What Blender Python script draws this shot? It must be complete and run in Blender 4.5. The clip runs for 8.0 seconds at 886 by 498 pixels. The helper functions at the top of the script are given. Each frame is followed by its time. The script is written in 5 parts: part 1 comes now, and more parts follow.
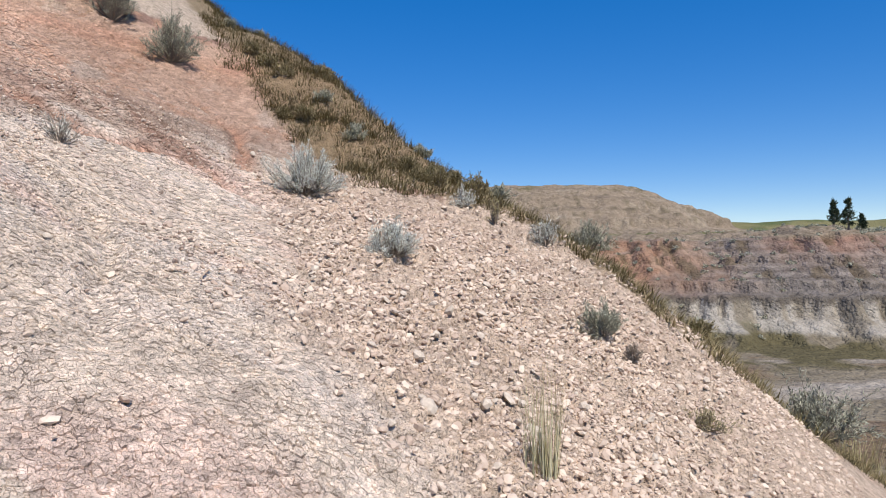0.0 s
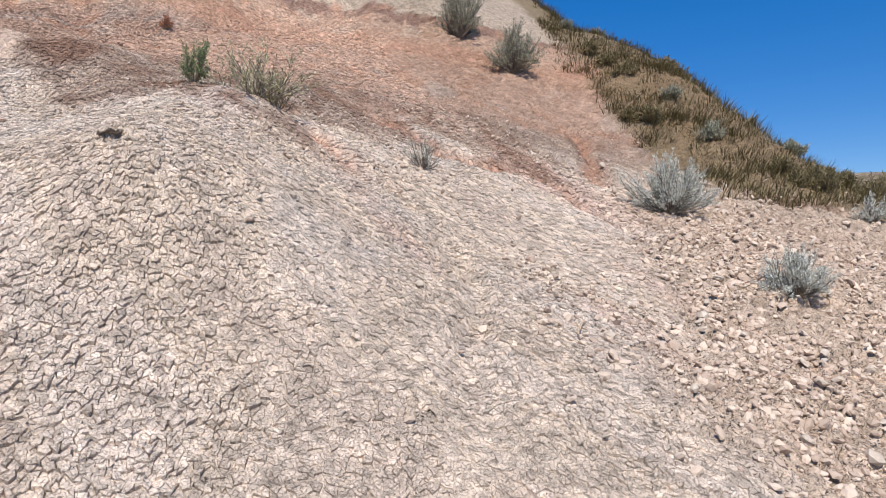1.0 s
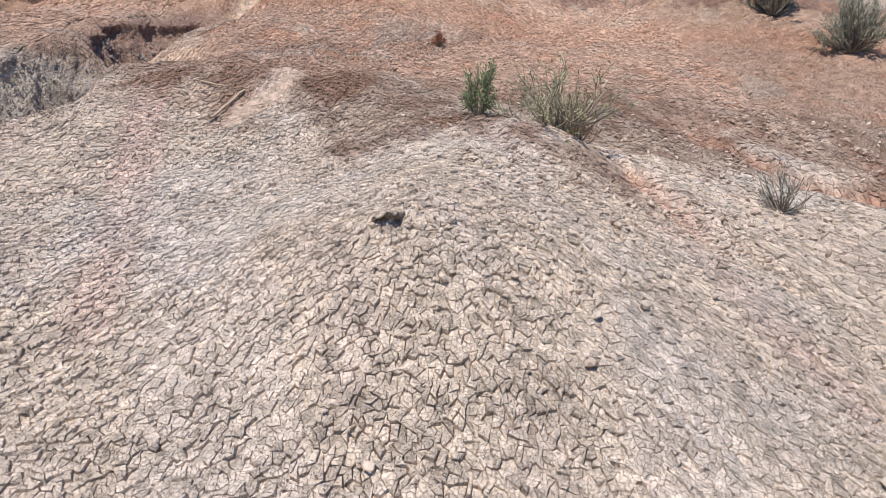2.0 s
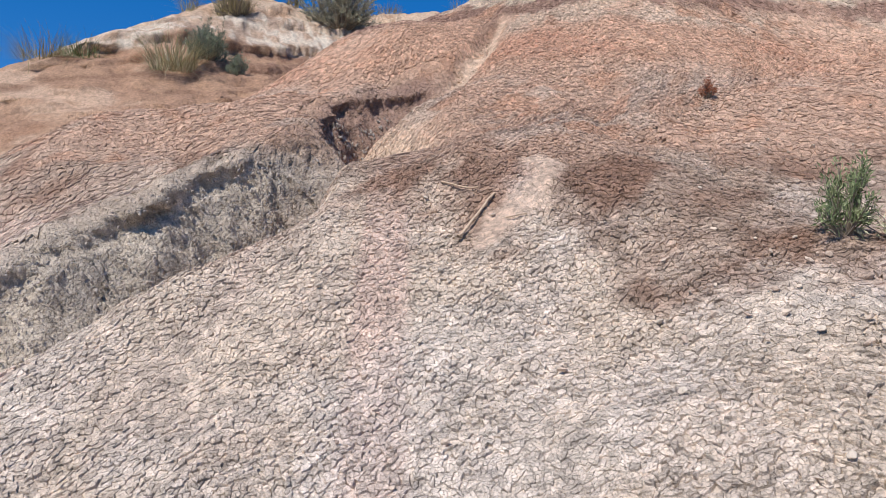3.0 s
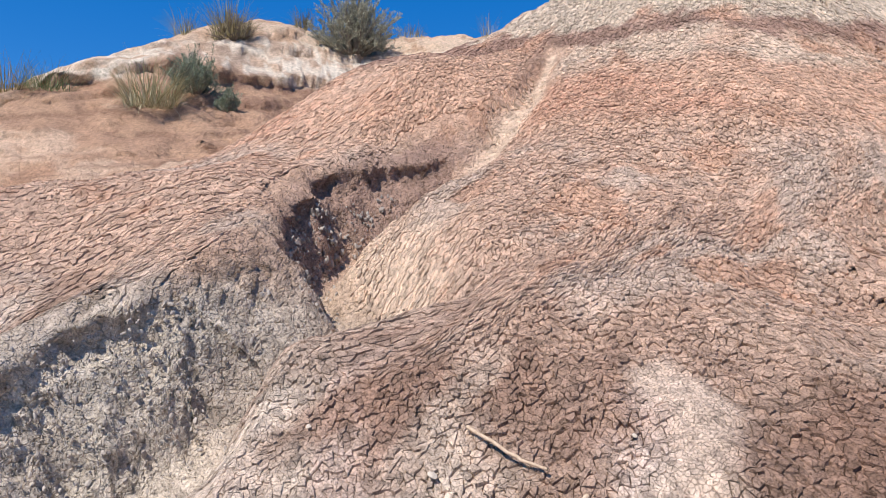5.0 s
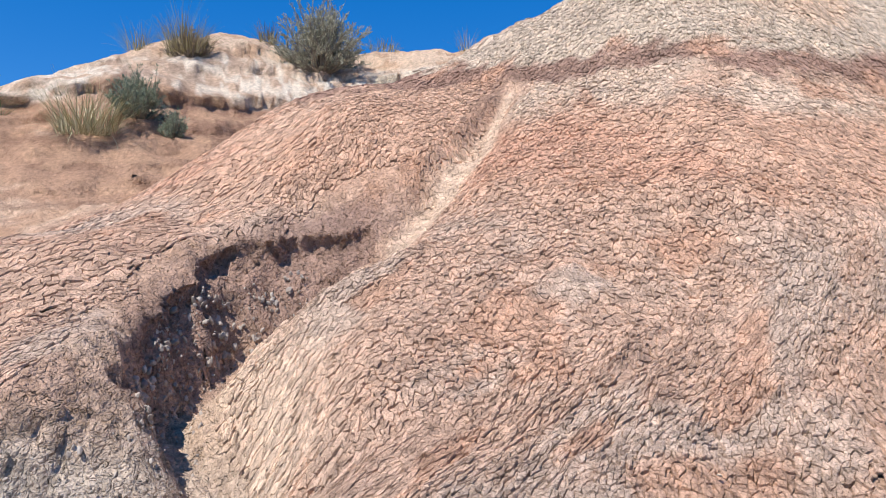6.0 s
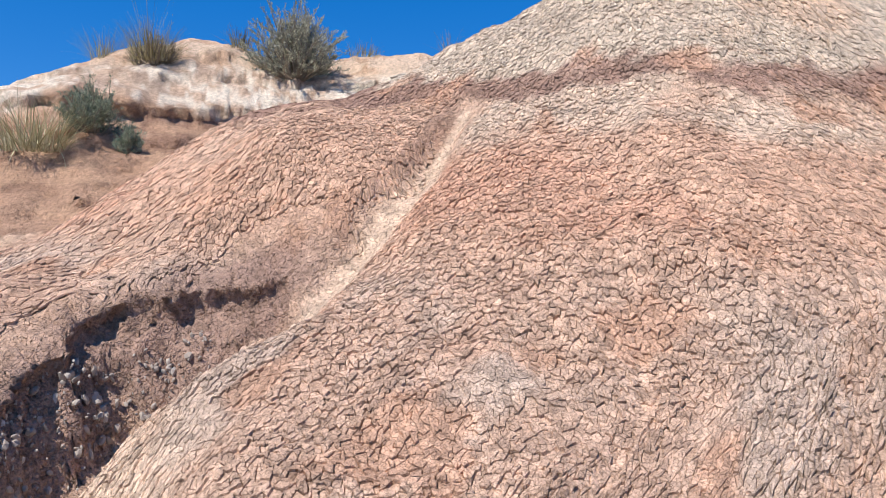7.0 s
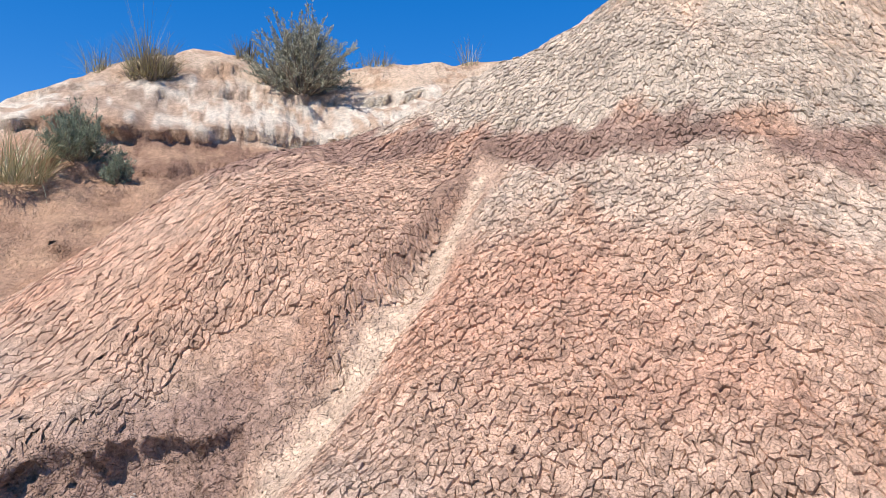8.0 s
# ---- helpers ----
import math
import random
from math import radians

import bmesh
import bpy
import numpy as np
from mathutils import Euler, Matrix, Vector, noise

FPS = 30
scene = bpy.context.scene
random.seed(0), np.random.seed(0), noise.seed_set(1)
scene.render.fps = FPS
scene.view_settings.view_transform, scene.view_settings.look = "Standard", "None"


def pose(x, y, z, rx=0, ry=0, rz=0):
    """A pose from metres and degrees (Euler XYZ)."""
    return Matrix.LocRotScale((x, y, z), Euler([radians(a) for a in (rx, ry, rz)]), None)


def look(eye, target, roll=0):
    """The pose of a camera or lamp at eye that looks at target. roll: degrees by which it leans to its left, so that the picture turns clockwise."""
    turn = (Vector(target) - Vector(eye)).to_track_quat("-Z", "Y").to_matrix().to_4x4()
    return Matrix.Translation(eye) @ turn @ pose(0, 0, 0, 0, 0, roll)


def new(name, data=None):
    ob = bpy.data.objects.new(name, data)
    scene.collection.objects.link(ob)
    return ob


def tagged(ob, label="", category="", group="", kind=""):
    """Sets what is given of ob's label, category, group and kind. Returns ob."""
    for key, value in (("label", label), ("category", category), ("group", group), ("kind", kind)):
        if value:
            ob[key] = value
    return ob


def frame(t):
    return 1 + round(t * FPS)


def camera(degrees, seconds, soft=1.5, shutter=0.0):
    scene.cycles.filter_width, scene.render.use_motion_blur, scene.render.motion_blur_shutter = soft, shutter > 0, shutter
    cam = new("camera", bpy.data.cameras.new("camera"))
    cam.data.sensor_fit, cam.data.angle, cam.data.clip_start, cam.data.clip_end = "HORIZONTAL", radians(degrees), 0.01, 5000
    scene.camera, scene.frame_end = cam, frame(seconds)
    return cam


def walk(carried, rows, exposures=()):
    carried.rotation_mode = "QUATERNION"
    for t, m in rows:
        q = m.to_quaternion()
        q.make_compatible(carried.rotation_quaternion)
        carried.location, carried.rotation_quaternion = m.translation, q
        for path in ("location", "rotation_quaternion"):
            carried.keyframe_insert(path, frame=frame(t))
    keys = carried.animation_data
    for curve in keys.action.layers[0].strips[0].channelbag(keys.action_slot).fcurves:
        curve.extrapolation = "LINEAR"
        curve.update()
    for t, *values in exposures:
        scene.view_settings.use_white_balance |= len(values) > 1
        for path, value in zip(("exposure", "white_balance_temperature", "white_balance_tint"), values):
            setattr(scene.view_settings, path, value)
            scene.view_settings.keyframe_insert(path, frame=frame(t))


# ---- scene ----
import itertools

cam = camera(66.4, 8.0, soft=0.4)
PATH = [
    (0.0, (0.183, 0.019, 1.495), (0.074, 2.016, 1.487), -0.7),
    (0.1, (0.148, 0.040, 1.529), (-0.156, 2.017, 1.520), -1.0),
    (0.2, (0.095, 0.038, 1.574), (-0.349, 1.988, 1.569), -0.2),
    (0.4, (-0.048, 0.227, 1.556), (-0.694, 2.120, 1.561), -0.9),
    (0.5, (-0.111, 0.293, 1.560), (-0.807, 2.168, 1.562), -0.8),
    (1.0, (-0.346, 0.627, 1.749), (-1.330, 2.368, 1.735), -0.3),
    (1.2, (-0.517, 0.774, 1.823), (-1.597, 2.457, 1.798), 0.1),
    (1.4, (-0.726, 0.908, 1.888), (-1.907, 2.521, 1.852), 0.6),
    (1.5, (-0.846, 0.967, 1.911), (-2.083, 2.538, 1.872), 0.5),
    (1.8, (-1.212, 1.154, 2.097), (-2.640, 2.553, 2.054), -0.2),
    (2.0, (-1.354, 1.291, 2.204), (-2.896, 2.564, 2.170), -0.4),
    (2.1, (-1.433, 1.352, 2.264), (-3.025, 2.562, 2.229), -0.4),
    (2.2, (-1.552, 1.396, 2.355), (-3.191, 2.542, 2.326), -0.5),
    (3.3, (-2.674, 1.549, 3.012), (-4.539, 2.272, 3.059), -1.3),
    (3.5, (-2.859, 1.657, 3.135), (-4.724, 2.379, 3.188), -1.1),
    (4.0, (-3.378, 1.819, 3.339), (-5.245, 2.534, 3.404), -0.8),
    (4.5, (-3.793, 2.011, 3.487), (-5.667, 2.705, 3.565), -0.8),
    (4.7, (-4.043, 2.113, 3.592), (-5.915, 2.811, 3.671), -0.7),
    (5.8, (-4.863, 2.917, 4.256), (-6.737, 3.611, 4.338), -0.5),
    (6.0, (-5.013, 3.056, 4.340), (-6.883, 3.760, 4.428), -0.6),
    (6.2, (-5.168, 3.104, 4.404), (-7.034, 3.817, 4.496), -0.7),
    (6.5, (-5.333, 3.245, 4.517), (-7.201, 3.954, 4.607), -0.9),
    (7.0, (-5.463, 3.658, 4.664), (-7.337, 4.351, 4.748), -1.0),
    (7.2, (-5.630, 3.837, 4.768), (-7.505, 4.525, 4.851), -0.9),
    (7.5, (-5.888, 3.948, 4.943), (-7.769, 4.622, 5.022), -0.9),
    (7.6, (-5.976, 3.968, 5.039), (-7.860, 4.635, 5.114), -0.9),
    (8.0, (-6.232, 4.031, 5.306), (-8.129, 4.662, 5.364), -0.8),
]
walk(cam, [(t, look(eye, aim, roll)) for t, eye, aim, roll in PATH], exposures=[(0.0, 0.16), (2.0, -0.02), (4.0, 0.17), (6.0, 0.38), (8.0, 0.40)])

# ---- light: high summer sun from behind the walker, clear sky ----
SUN_FROM = Vector((0.28, -0.50, 0.82)).normalized()
world = bpy.data.worlds.new("clear_sky")
scene.world = world
world.use_nodes = True
wn = world.node_tree
sky = wn.nodes.new("ShaderNodeTexSky")
sky.sky_type = "NISHITA"
sky.sun_disc = False
sky.sun_elevation = math.asin(SUN_FROM.z)
sky.sun_rotation = math.atan2(SUN_FROM.x, SUN_FROM.y)
sky.altitude, sky.air_density, sky.dust_density, sky.ozone_density = 4000, 1.0, 0.0, 2.2
wn.nodes["Background"].inputs["Strength"].default_value = 0.265
deep = wn.nodes.new("ShaderNodeHueSaturation")
deep.inputs["Saturation"].default_value = 2.0
deep.inputs["Hue"].default_value = 0.514
even = wn.nodes.new("ShaderNodeGamma")
even.inputs["Gamma"].default_value = 0.55
wn.links.new(sky.outputs["Color"], even.inputs["Color"])
wn.links.new(even.outputs["Color"], deep.inputs["Color"])
wn.links.new(deep.outputs["Color"], wn.nodes["Background"].inputs["Color"])
sun_data = bpy.data.lights.new("sun", "SUN")
sun_data.energy, sun_data.angle, sun_data.color = 4.9, radians(0.53), (1.0, 0.94, 0.85)
sun = new("sun", sun_data)
sun.matrix_world = look(SUN_FROM * 60, (0, 0, 0))


# ---- noise on arrays ----
def hashed(i, j, seed):
    n = (i.astype(np.int64) * 374761393 + j.astype(np.int64) * 668265263 + seed * 974634777) & 0x7FFFFFFF
    n = ((n ^ (n >> 13)) * 1274126177) & 0x7FFFFFFF
    n = ((n ^ (n >> 16)) * 668265263) & 0x7FFFFFFF
    return ((n ^ (n >> 15)) & 0xFFFFF) / float(0xFFFFF)


def vnoise(x, y, size, seed=0):
    """Smooth noise from -1 to 1 with features of that size."""
    u, v = x / size, y / size
    i, j = np.floor(u), np.floor(v)
    a, b = u - i, v - j
    a, b = a * a * a * (a * (a * 6 - 15) + 10), b * b * b * (b * (b * 6 - 15) + 10)
    p = hashed(i, j, seed) * (1 - a) + hashed(i + 1, j, seed) * a
    q = hashed(i, j + 1, seed) * (1 - a) + hashed(i + 1, j + 1, seed) * a
    return (p * (1 - b) + q * b) * 2 - 1


def fbm(x, y, size, seed=0, octaves=4):
    total, amp = 0, 1.0
    for k in range(octaves):
        total = total + amp * vnoise(x * (1 + 0.13 * k) + 7.3 * k, y * (1 - 0.09 * k) - 3.1 * k, size, seed + 17 * k)
        size, amp = size * 0.47, amp * 0.5
    return total / 1.9


def cells_3d(x, y, z, size, seed=0):
    """Cracked-clay cells in space: nearness to a crack (0 on it), a random number and centre offset of each cell."""
    u, v, w = x / size, y / size, z / size
    i0, j0, k0 = np.floor(u), np.floor(v), np.floor(w)
    f1, f2 = np.full(u.shape, 9.0), np.full(u.shape, 9.0)
    tone = np.zeros(u.shape)
    for di, dj, dk in itertools.product((-1, 0, 1), repeat=3):
        i, j, k = i0 + di, j0 + dj, k0 + dk
        a = hashed(i + 57 * k, j + 131 * k, seed)
        b, c = (a * 37.31) % 1.0, (a * 911.7) % 1.0
        d = (i + 0.1 + 0.8 * a - u) ** 2 + (j + 0.1 + 0.8 * b - v) ** 2 + (k + 0.1 + 0.8 * c - w) ** 2
        nearer = d < f1
        f2 = np.where(nearer, f1, np.minimum(f2, d))
        tone = np.where(nearer, (a * 5077.3) % 1.0, tone)
        f1 = np.where(nearer, d, f1)
    f1, f2 = np.sqrt(f1), np.sqrt(f2)
    return f2 - f1, tone, f1


def ramp(v, a, b):
    s = np.clip((v - a) / (b - a), 0, 1)
    return s * s * (3 - 2 * s)


# ---- the land: a tilted clay hill with broad swells and small hummocks (x, y, radius, height) ----
SWELLS = [
    (3.8, 11.8, 3.0, -0.53),
    (-21.0, 8.6, 3.0, -1.72),
    (-7.8, 11.8, 3.0, 2.17),
    (-19.4, 3.6, 3.0, 3.22),
    (3.8, 5.2, 3.0, -0.66),
    (-21.0, 3.6, 3.0, -3.43),
    (-14.4, 3.6, 3.0, -0.21),
    (-21.0, -1.4, 3.0, -2.71),
    (5.4, 11.8, 3.0, -1.80),
    (2.1, 13.5, 3.0, -2.24),
    (-17.7, 0.3, 3.0, 0.73),
    (3.8, -3.0, 3.0, -0.73),
    (-17.7, 8.6, 3.0, 1.33),
    (-14.4, -3.0, 3.0, -0.19),
    (3.8, 1.9, 3.0, -0.33),
    (5.4, 10.2, 3.0, -2.17),
]
RISES = [
    (2.1, 8.6, 3.0, 0.89),
    (-16.1, 5.2, 3.0, -0.68),
    (-12.8, -1.4, 3.0, -0.42),
    (-19.4, 10.2, 3.0, -1.19),
    (-10.1, 6.9, 1.8, 2.25),
    (-0.2, 14.8, 1.8, -1.26),
    (0.8, 9.9, 1.8, 0.11),
    (-8.1, 3.9, 1.8, 0.47),
    (-3.2, 12.8, 1.8, 1.08),
    (-7.1, -2.0, 1.8, -0.55),
    (-5.2, 6.9, 1.8, 0.32),
]
HUMMOCKS = [
    (-11.1, 3.6, 1.2, 0.71),
    (-3.2, 2.9, 1.2, 0.39),
    (-5.8, 3.6, 1.2, 0.33),
    (-9.8, 1.0, 1.2, 0.64),
    (-5.8, 14.2, 1.2, 0.81),
    (-7.8, 5.6, 1.2, 0.38),
    (-1.9, 10.9, 1.2, 0.74),
    (-11.8, 4.9, 1.2, 0.41),
    (0.1, 5.6, 1.2, 0.15),
    (-3.8, 4.3, 1.2, 0.18),
    (-8.5, 8.9, 1.2, 0.43),
    (-1.2, 14.8, 1.2, -1.01),
    (-0.5, 2.9, 1.2, 0.20),
    (-7.1, 1.6, 1.2, 0.23),
    (-9.8, 4.3, 1.2, 0.14),
    (0.1, 10.9, 1.2, 0.45),
    (-9.8, 3.9, 0.7, 0.27),
    (-3.2, 2.7, 0.6, 0.13),
    (-4.1, 4.0, 0.6, 0.20),
    (-17.2, 2.0, 1.8, -0.28),
    (-10.8, 5.5, 0.6, 0.15),
    (-8.4, 2.1, 0.4, 0.17),
    (-9.4, 2.3, 0.6, 0.14),
    (-9.1, 3.6, 0.5, -0.19),
    (-11.0, 7.0, 1.3, -0.48),
    (-17.6, 7.0, 1.2, 0.20),
    (-18.2, 4.4, 1.0, 0.10),
    (-9.5, 1.1, 0.6, -0.30),
    (-5.8, 3.1, 0.6, -0.09),
]
# the eroded gully beside the path, from its mouth to its head: x, y, depth
GULLY = [(-6.80, -0.6, 0.60), (-7.02, 0.5, 0.78), (-7.14, 1.0, 0.86), (-7.23, 1.4, 0.92), (-7.30, 1.75, 0.92), (-7.37, 2.05, 0.88), (-7.50, 2.38, 0.78),
         (-7.74, 2.58, 0.66), (-8.05, 2.62, 0.56), (-8.5, 2.62, 0.50), (-8.94, 2.75, 0.56), (-9.10, 3.0, 0.58), (-9.05, 3.3, 0.54), (-8.98, 3.5, 0.42), (-8.91, 3.62, 0.18), (-8.9, 3.72, 0.01)]
# the sandy runnel above it: x, y, depth
RUNNEL = [(-8.70, 3.56, 0.05), (-9.03, 4.0, 0.15), (-9.22, 4.42, 0.17), (-9.40, 4.60, 0.14), (-9.55, 4.75, 0.11), (-9.74, 4.98, 0.04)]
# shallow rills on the rust slope: x, y, depth
RILLS = [[(-4.3, 6.05, 0.02), (-3.84, 5.82, 0.05), (-3.27, 5.68, 0.06), (-2.79, 6.15, 0.06), (-2.29, 6.2, 0.05), (-1.7, 5.81, 0.03)],
         [(-3.64, 9.06, 0.04), (-2.88, 8.5, 0.07), (-2.45, 7.4, 0.07), (-2.13, 6.69, 0.05)],
         [(-4.3, 4.2, 0.02), (-3.99, 4.45, 0.05), (-3.5, 4.62, 0.06), (-2.77, 3.99, 0.03)],
         [(-2.78, 4.32, 0.03), (-2.2, 3.9, 0.05), (-1.66, 3.28, 0.05), (-1.27, 2.6, 0.02)]]
# pale sand washed out beside the sticks
TONGUE = [(-6.05, 3.60, 0.09), (-5.86, 3.62, 0.10), (-5.72, 3.50, 0.09), (-5.62, 3.32, 0.11), (-5.60, 3.15, 0.12), (-5.52, 3.0, 0.06)]
HOLE = (-3.19, 2.6)


def along(line, x, y):
    """Distance to a line on the plan, positive on its left side, and the third number along it."""
    best, side, third = np.full(x.shape, 1e9), np.ones(x.shape), np.zeros(x.shape)
    for (ax, ay, az), (bx, by, bz) in zip(line, line[1:]):
        dx, dy = bx - ax, by - ay
        k = np.clip(((x - ax) * dx + (y - ay) * dy) / (dx * dx + dy * dy), 0, 1)
        d = np.hypot(x - ax - k * dx, y - ay - k * dy)
        near = d < best
        best = np.where(near, d, best)
        side = np.where(near, np.sign(dx * (y - ay) - dy * (x - ax)), side)
        third = np.where(near, az + k * (bz - az), third)
    return best * side, third


def far_land(x, y):
    """The valley floor to the east and the upland behind the hill."""
    up = ramp(-x, 8, 60)
    return -11.2 * (1 - up) + 4.0 * up + 0.4 * fbm(x, y, 40, 71, 3)


def hill(x, y):
    """Smooth height of the hill without gullies."""
    c, gx, gy = -0.042, -0.384, 0.217
    xx, yy = np.clip(x, -23, 8), np.clip(y, -6, 17)
    z = c + gx * xx + gy * yy
    for cx, cy, r, h in SWELLS + RISES + HUMMOCKS:
        z = z + h * np.exp(-((x - cx) ** 2 + (y - cy) ** 2) / (r * r))
    out = np.hypot(np.maximum(0, np.maximum(-22 - x, x - 5)), np.maximum(0, np.maximum(-5 - y, y - 15.0 + 5.0 * ramp(x, -1.0, 3.0))))
    w = ramp(out, 0, 16 - 5 * ramp(x, -1.0, 3.0))
    return z * (1 - w) + far_land(x, y) * w


# section of the gully's bank from its bottom to the turf line: grid line, reach, depth left, and reach with an undercut lip
BANK_Q = [0.0, 0.18, 0.28, 0.42, 0.56, 0.66, 0.73, 0.80, 0.90, 1.0]
BANK_S = [0.0, 0.36, 0.45, 0.55, 0.64, 0.70, 0.73, 0.76, 0.84, 1.0]
BANK_H = [1.0, 0.97, 0.80, 0.56, 0.36, 0.28, 0.22, 0.16, 0.09, 0.0]
BANK_U = [0.0, 0.36, 0.45, 0.55, 0.66, 0.82, 0.84, 0.62, 0.72, 1.0]


def undercut(x, y, z):
    """Sideways shift that makes the gully's bank steep and its lip hang over."""
    wx, wy = x + 0.08 * vnoise(x, y, 0.45, 3) + 0.03 * vnoise(x, y, 0.13, 4), y + 0.08 * vnoise(x, y, 0.45, 8)
    s = along(GULLY, wx, wy)[0]
    e = 0.02
    nx, ny = (along(GULLY, wx + e, wy)[0] - s) / e, (along(GULLY, wx, wy + e)[0] - s) / e
    size = np.hypot(nx, ny) + 1e-9
    nx, ny = nx / size, ny / size
    head = np.maximum(ramp(y, 2.3, 2.7), ramp(-x, 7.85, 8.1))
    span = 0.56 - 0.22 * head
    q = np.clip(s / span, 0, 1)
    hang = ramp(y, 1.1, 1.25) * ramp(2.12 - y, 0, 0.15) * (0.55 + 0.45 * vnoise(x, y, 0.35, 160)) + ramp(y, 2.3, 2.7) * (0.85 + 0.4 * vnoise(x, y, 0.3, 161))
    hang = np.clip(hang, 0, 1)
    reach = np.interp(q, BANK_Q, BANK_S) * (1 - hang) + np.interp(q, BANK_Q, BANK_U) * hang
    rough = ramp(q, 0.1, 0.3) * ramp(1 - q, 0.0, 0.2)
    reach = (reach - q) * span + rough * (0.05 * fbm(x + y, z * 1.2, 0.22, 162, 3))
    on = (s > 0) * ramp(-x, 6.0, 6.4) * ramp(3.75 - y, 0, 0.2)
    return x + nx * reach * on, y + ny * reach * on


def settled(x, y, z):
    """The western half of the hill, swung round and grown a little to its true place."""
    w = ramp(-x - 1.2 * (1 - ramp(y, 2.2, 3.0)), 6.45, 7.4)
    return (x + w * (0.0667 * x - 0.0589 * y - 0.0473 * z + 1.021), y + w * (0.0923 * x + 0.0907 * y + 0.0007 * z + 0.982),
            z + w * (0.0141 * x - 0.0025 * y + 0.1032 * z - 0.293))


def carved(x, y):
    """Hill with gully, runnel and the burrow; also the signed distance to the gully's bottom."""
    z = hill(x, y)
    s, depth = along(GULLY, x + 0.08 * vnoise(x, y, 0.45, 3) + 0.03 * vnoise(x, y, 0.13, 4), y + 0.08 * vnoise(x, y, 0.45, 8))
    head = np.maximum(ramp(y, 2.3, 2.7), ramp(-x, 7.85, 8.1))
    rib = np.clip(1 + s / (1.05 + 0.25 * (1 - ramp(y, 0.8, 1.8)) - 0.35 * head), 0, 1) ** (1.2 + 0.5 * head)
    bank = np.interp(s / (0.56 - 0.22 * head), BANK_Q, BANK_H)
    z = z - depth * np.where(s < 0, rib, bank)
    r, dr = along(RUNNEL, x + 0.03 * vnoise(x, y, 0.3, 5), y)
    cut = 0.13 - 0.06 * ramp(y, 4.3, 4.8)
    z = z - dr * np.where(r > 0, np.exp(-(r / cut) ** 4), np.exp(-(r / (1.5 * cut)) ** 2))
    hx, hy = x - HOLE[0], y - HOLE[1]
    z = z - 0.10 * np.exp(-((hx / 0.018) ** 4 + (hy / 0.036) ** 4))
    ring = np.hypot((x + 1.54) * 1.2, y - 2.54)
    z = z - 0.03 * np.exp(-((ring - 0.036) / 0.012) ** 2)
    return z, s, r


def rills(x, y):
    """Depth of the shallow rills."""
    deep = np.zeros(x.shape)
    for line in RILLS:
        d, k = along(line, x + 0.10 * vnoise(x, y, 0.5, 14) + 0.03 * vnoise(x, y, 0.15, 15), y + 0.10 * vnoise(x, y, 0.5, 16))
        deep = np.maximum(deep, 1.6 * k * np.exp(-(d / 0.10) ** 2))
    return deep


def scree(x, y):
    return ramp(x + 0.75 + 0.4 * (y - 3.6) + 0.35 * vnoise(x, y, 0.9, 31), -0.4, 0.65) * ramp(y, 1.5, 3.0)


def strata(x, y, z):
    """The bed that crops out at a place, as a level in metres: the beds dip a little and wander."""
    return z + 0.12 * (y - 3.0) + 0.16 * fbm(x, y, 1.6, 41, 4) + 0.03 * vnoise(x, y, 0.12, 43)


def ridge_edge(x):
    """Where the grass of the ridge begins."""
    return np.interp(x, [-7, -5, -3.5, -2.15, -1.36, -0.1, 0.55, 0.9, 1.4, 1.85, 2.4, 3.5, 6], [14.0, 12.4, 10.9, 8.7, 7.6, 8.0, 8.0, 7.85, 7.5, 7.2, 6.95, 6.7, 7.5])


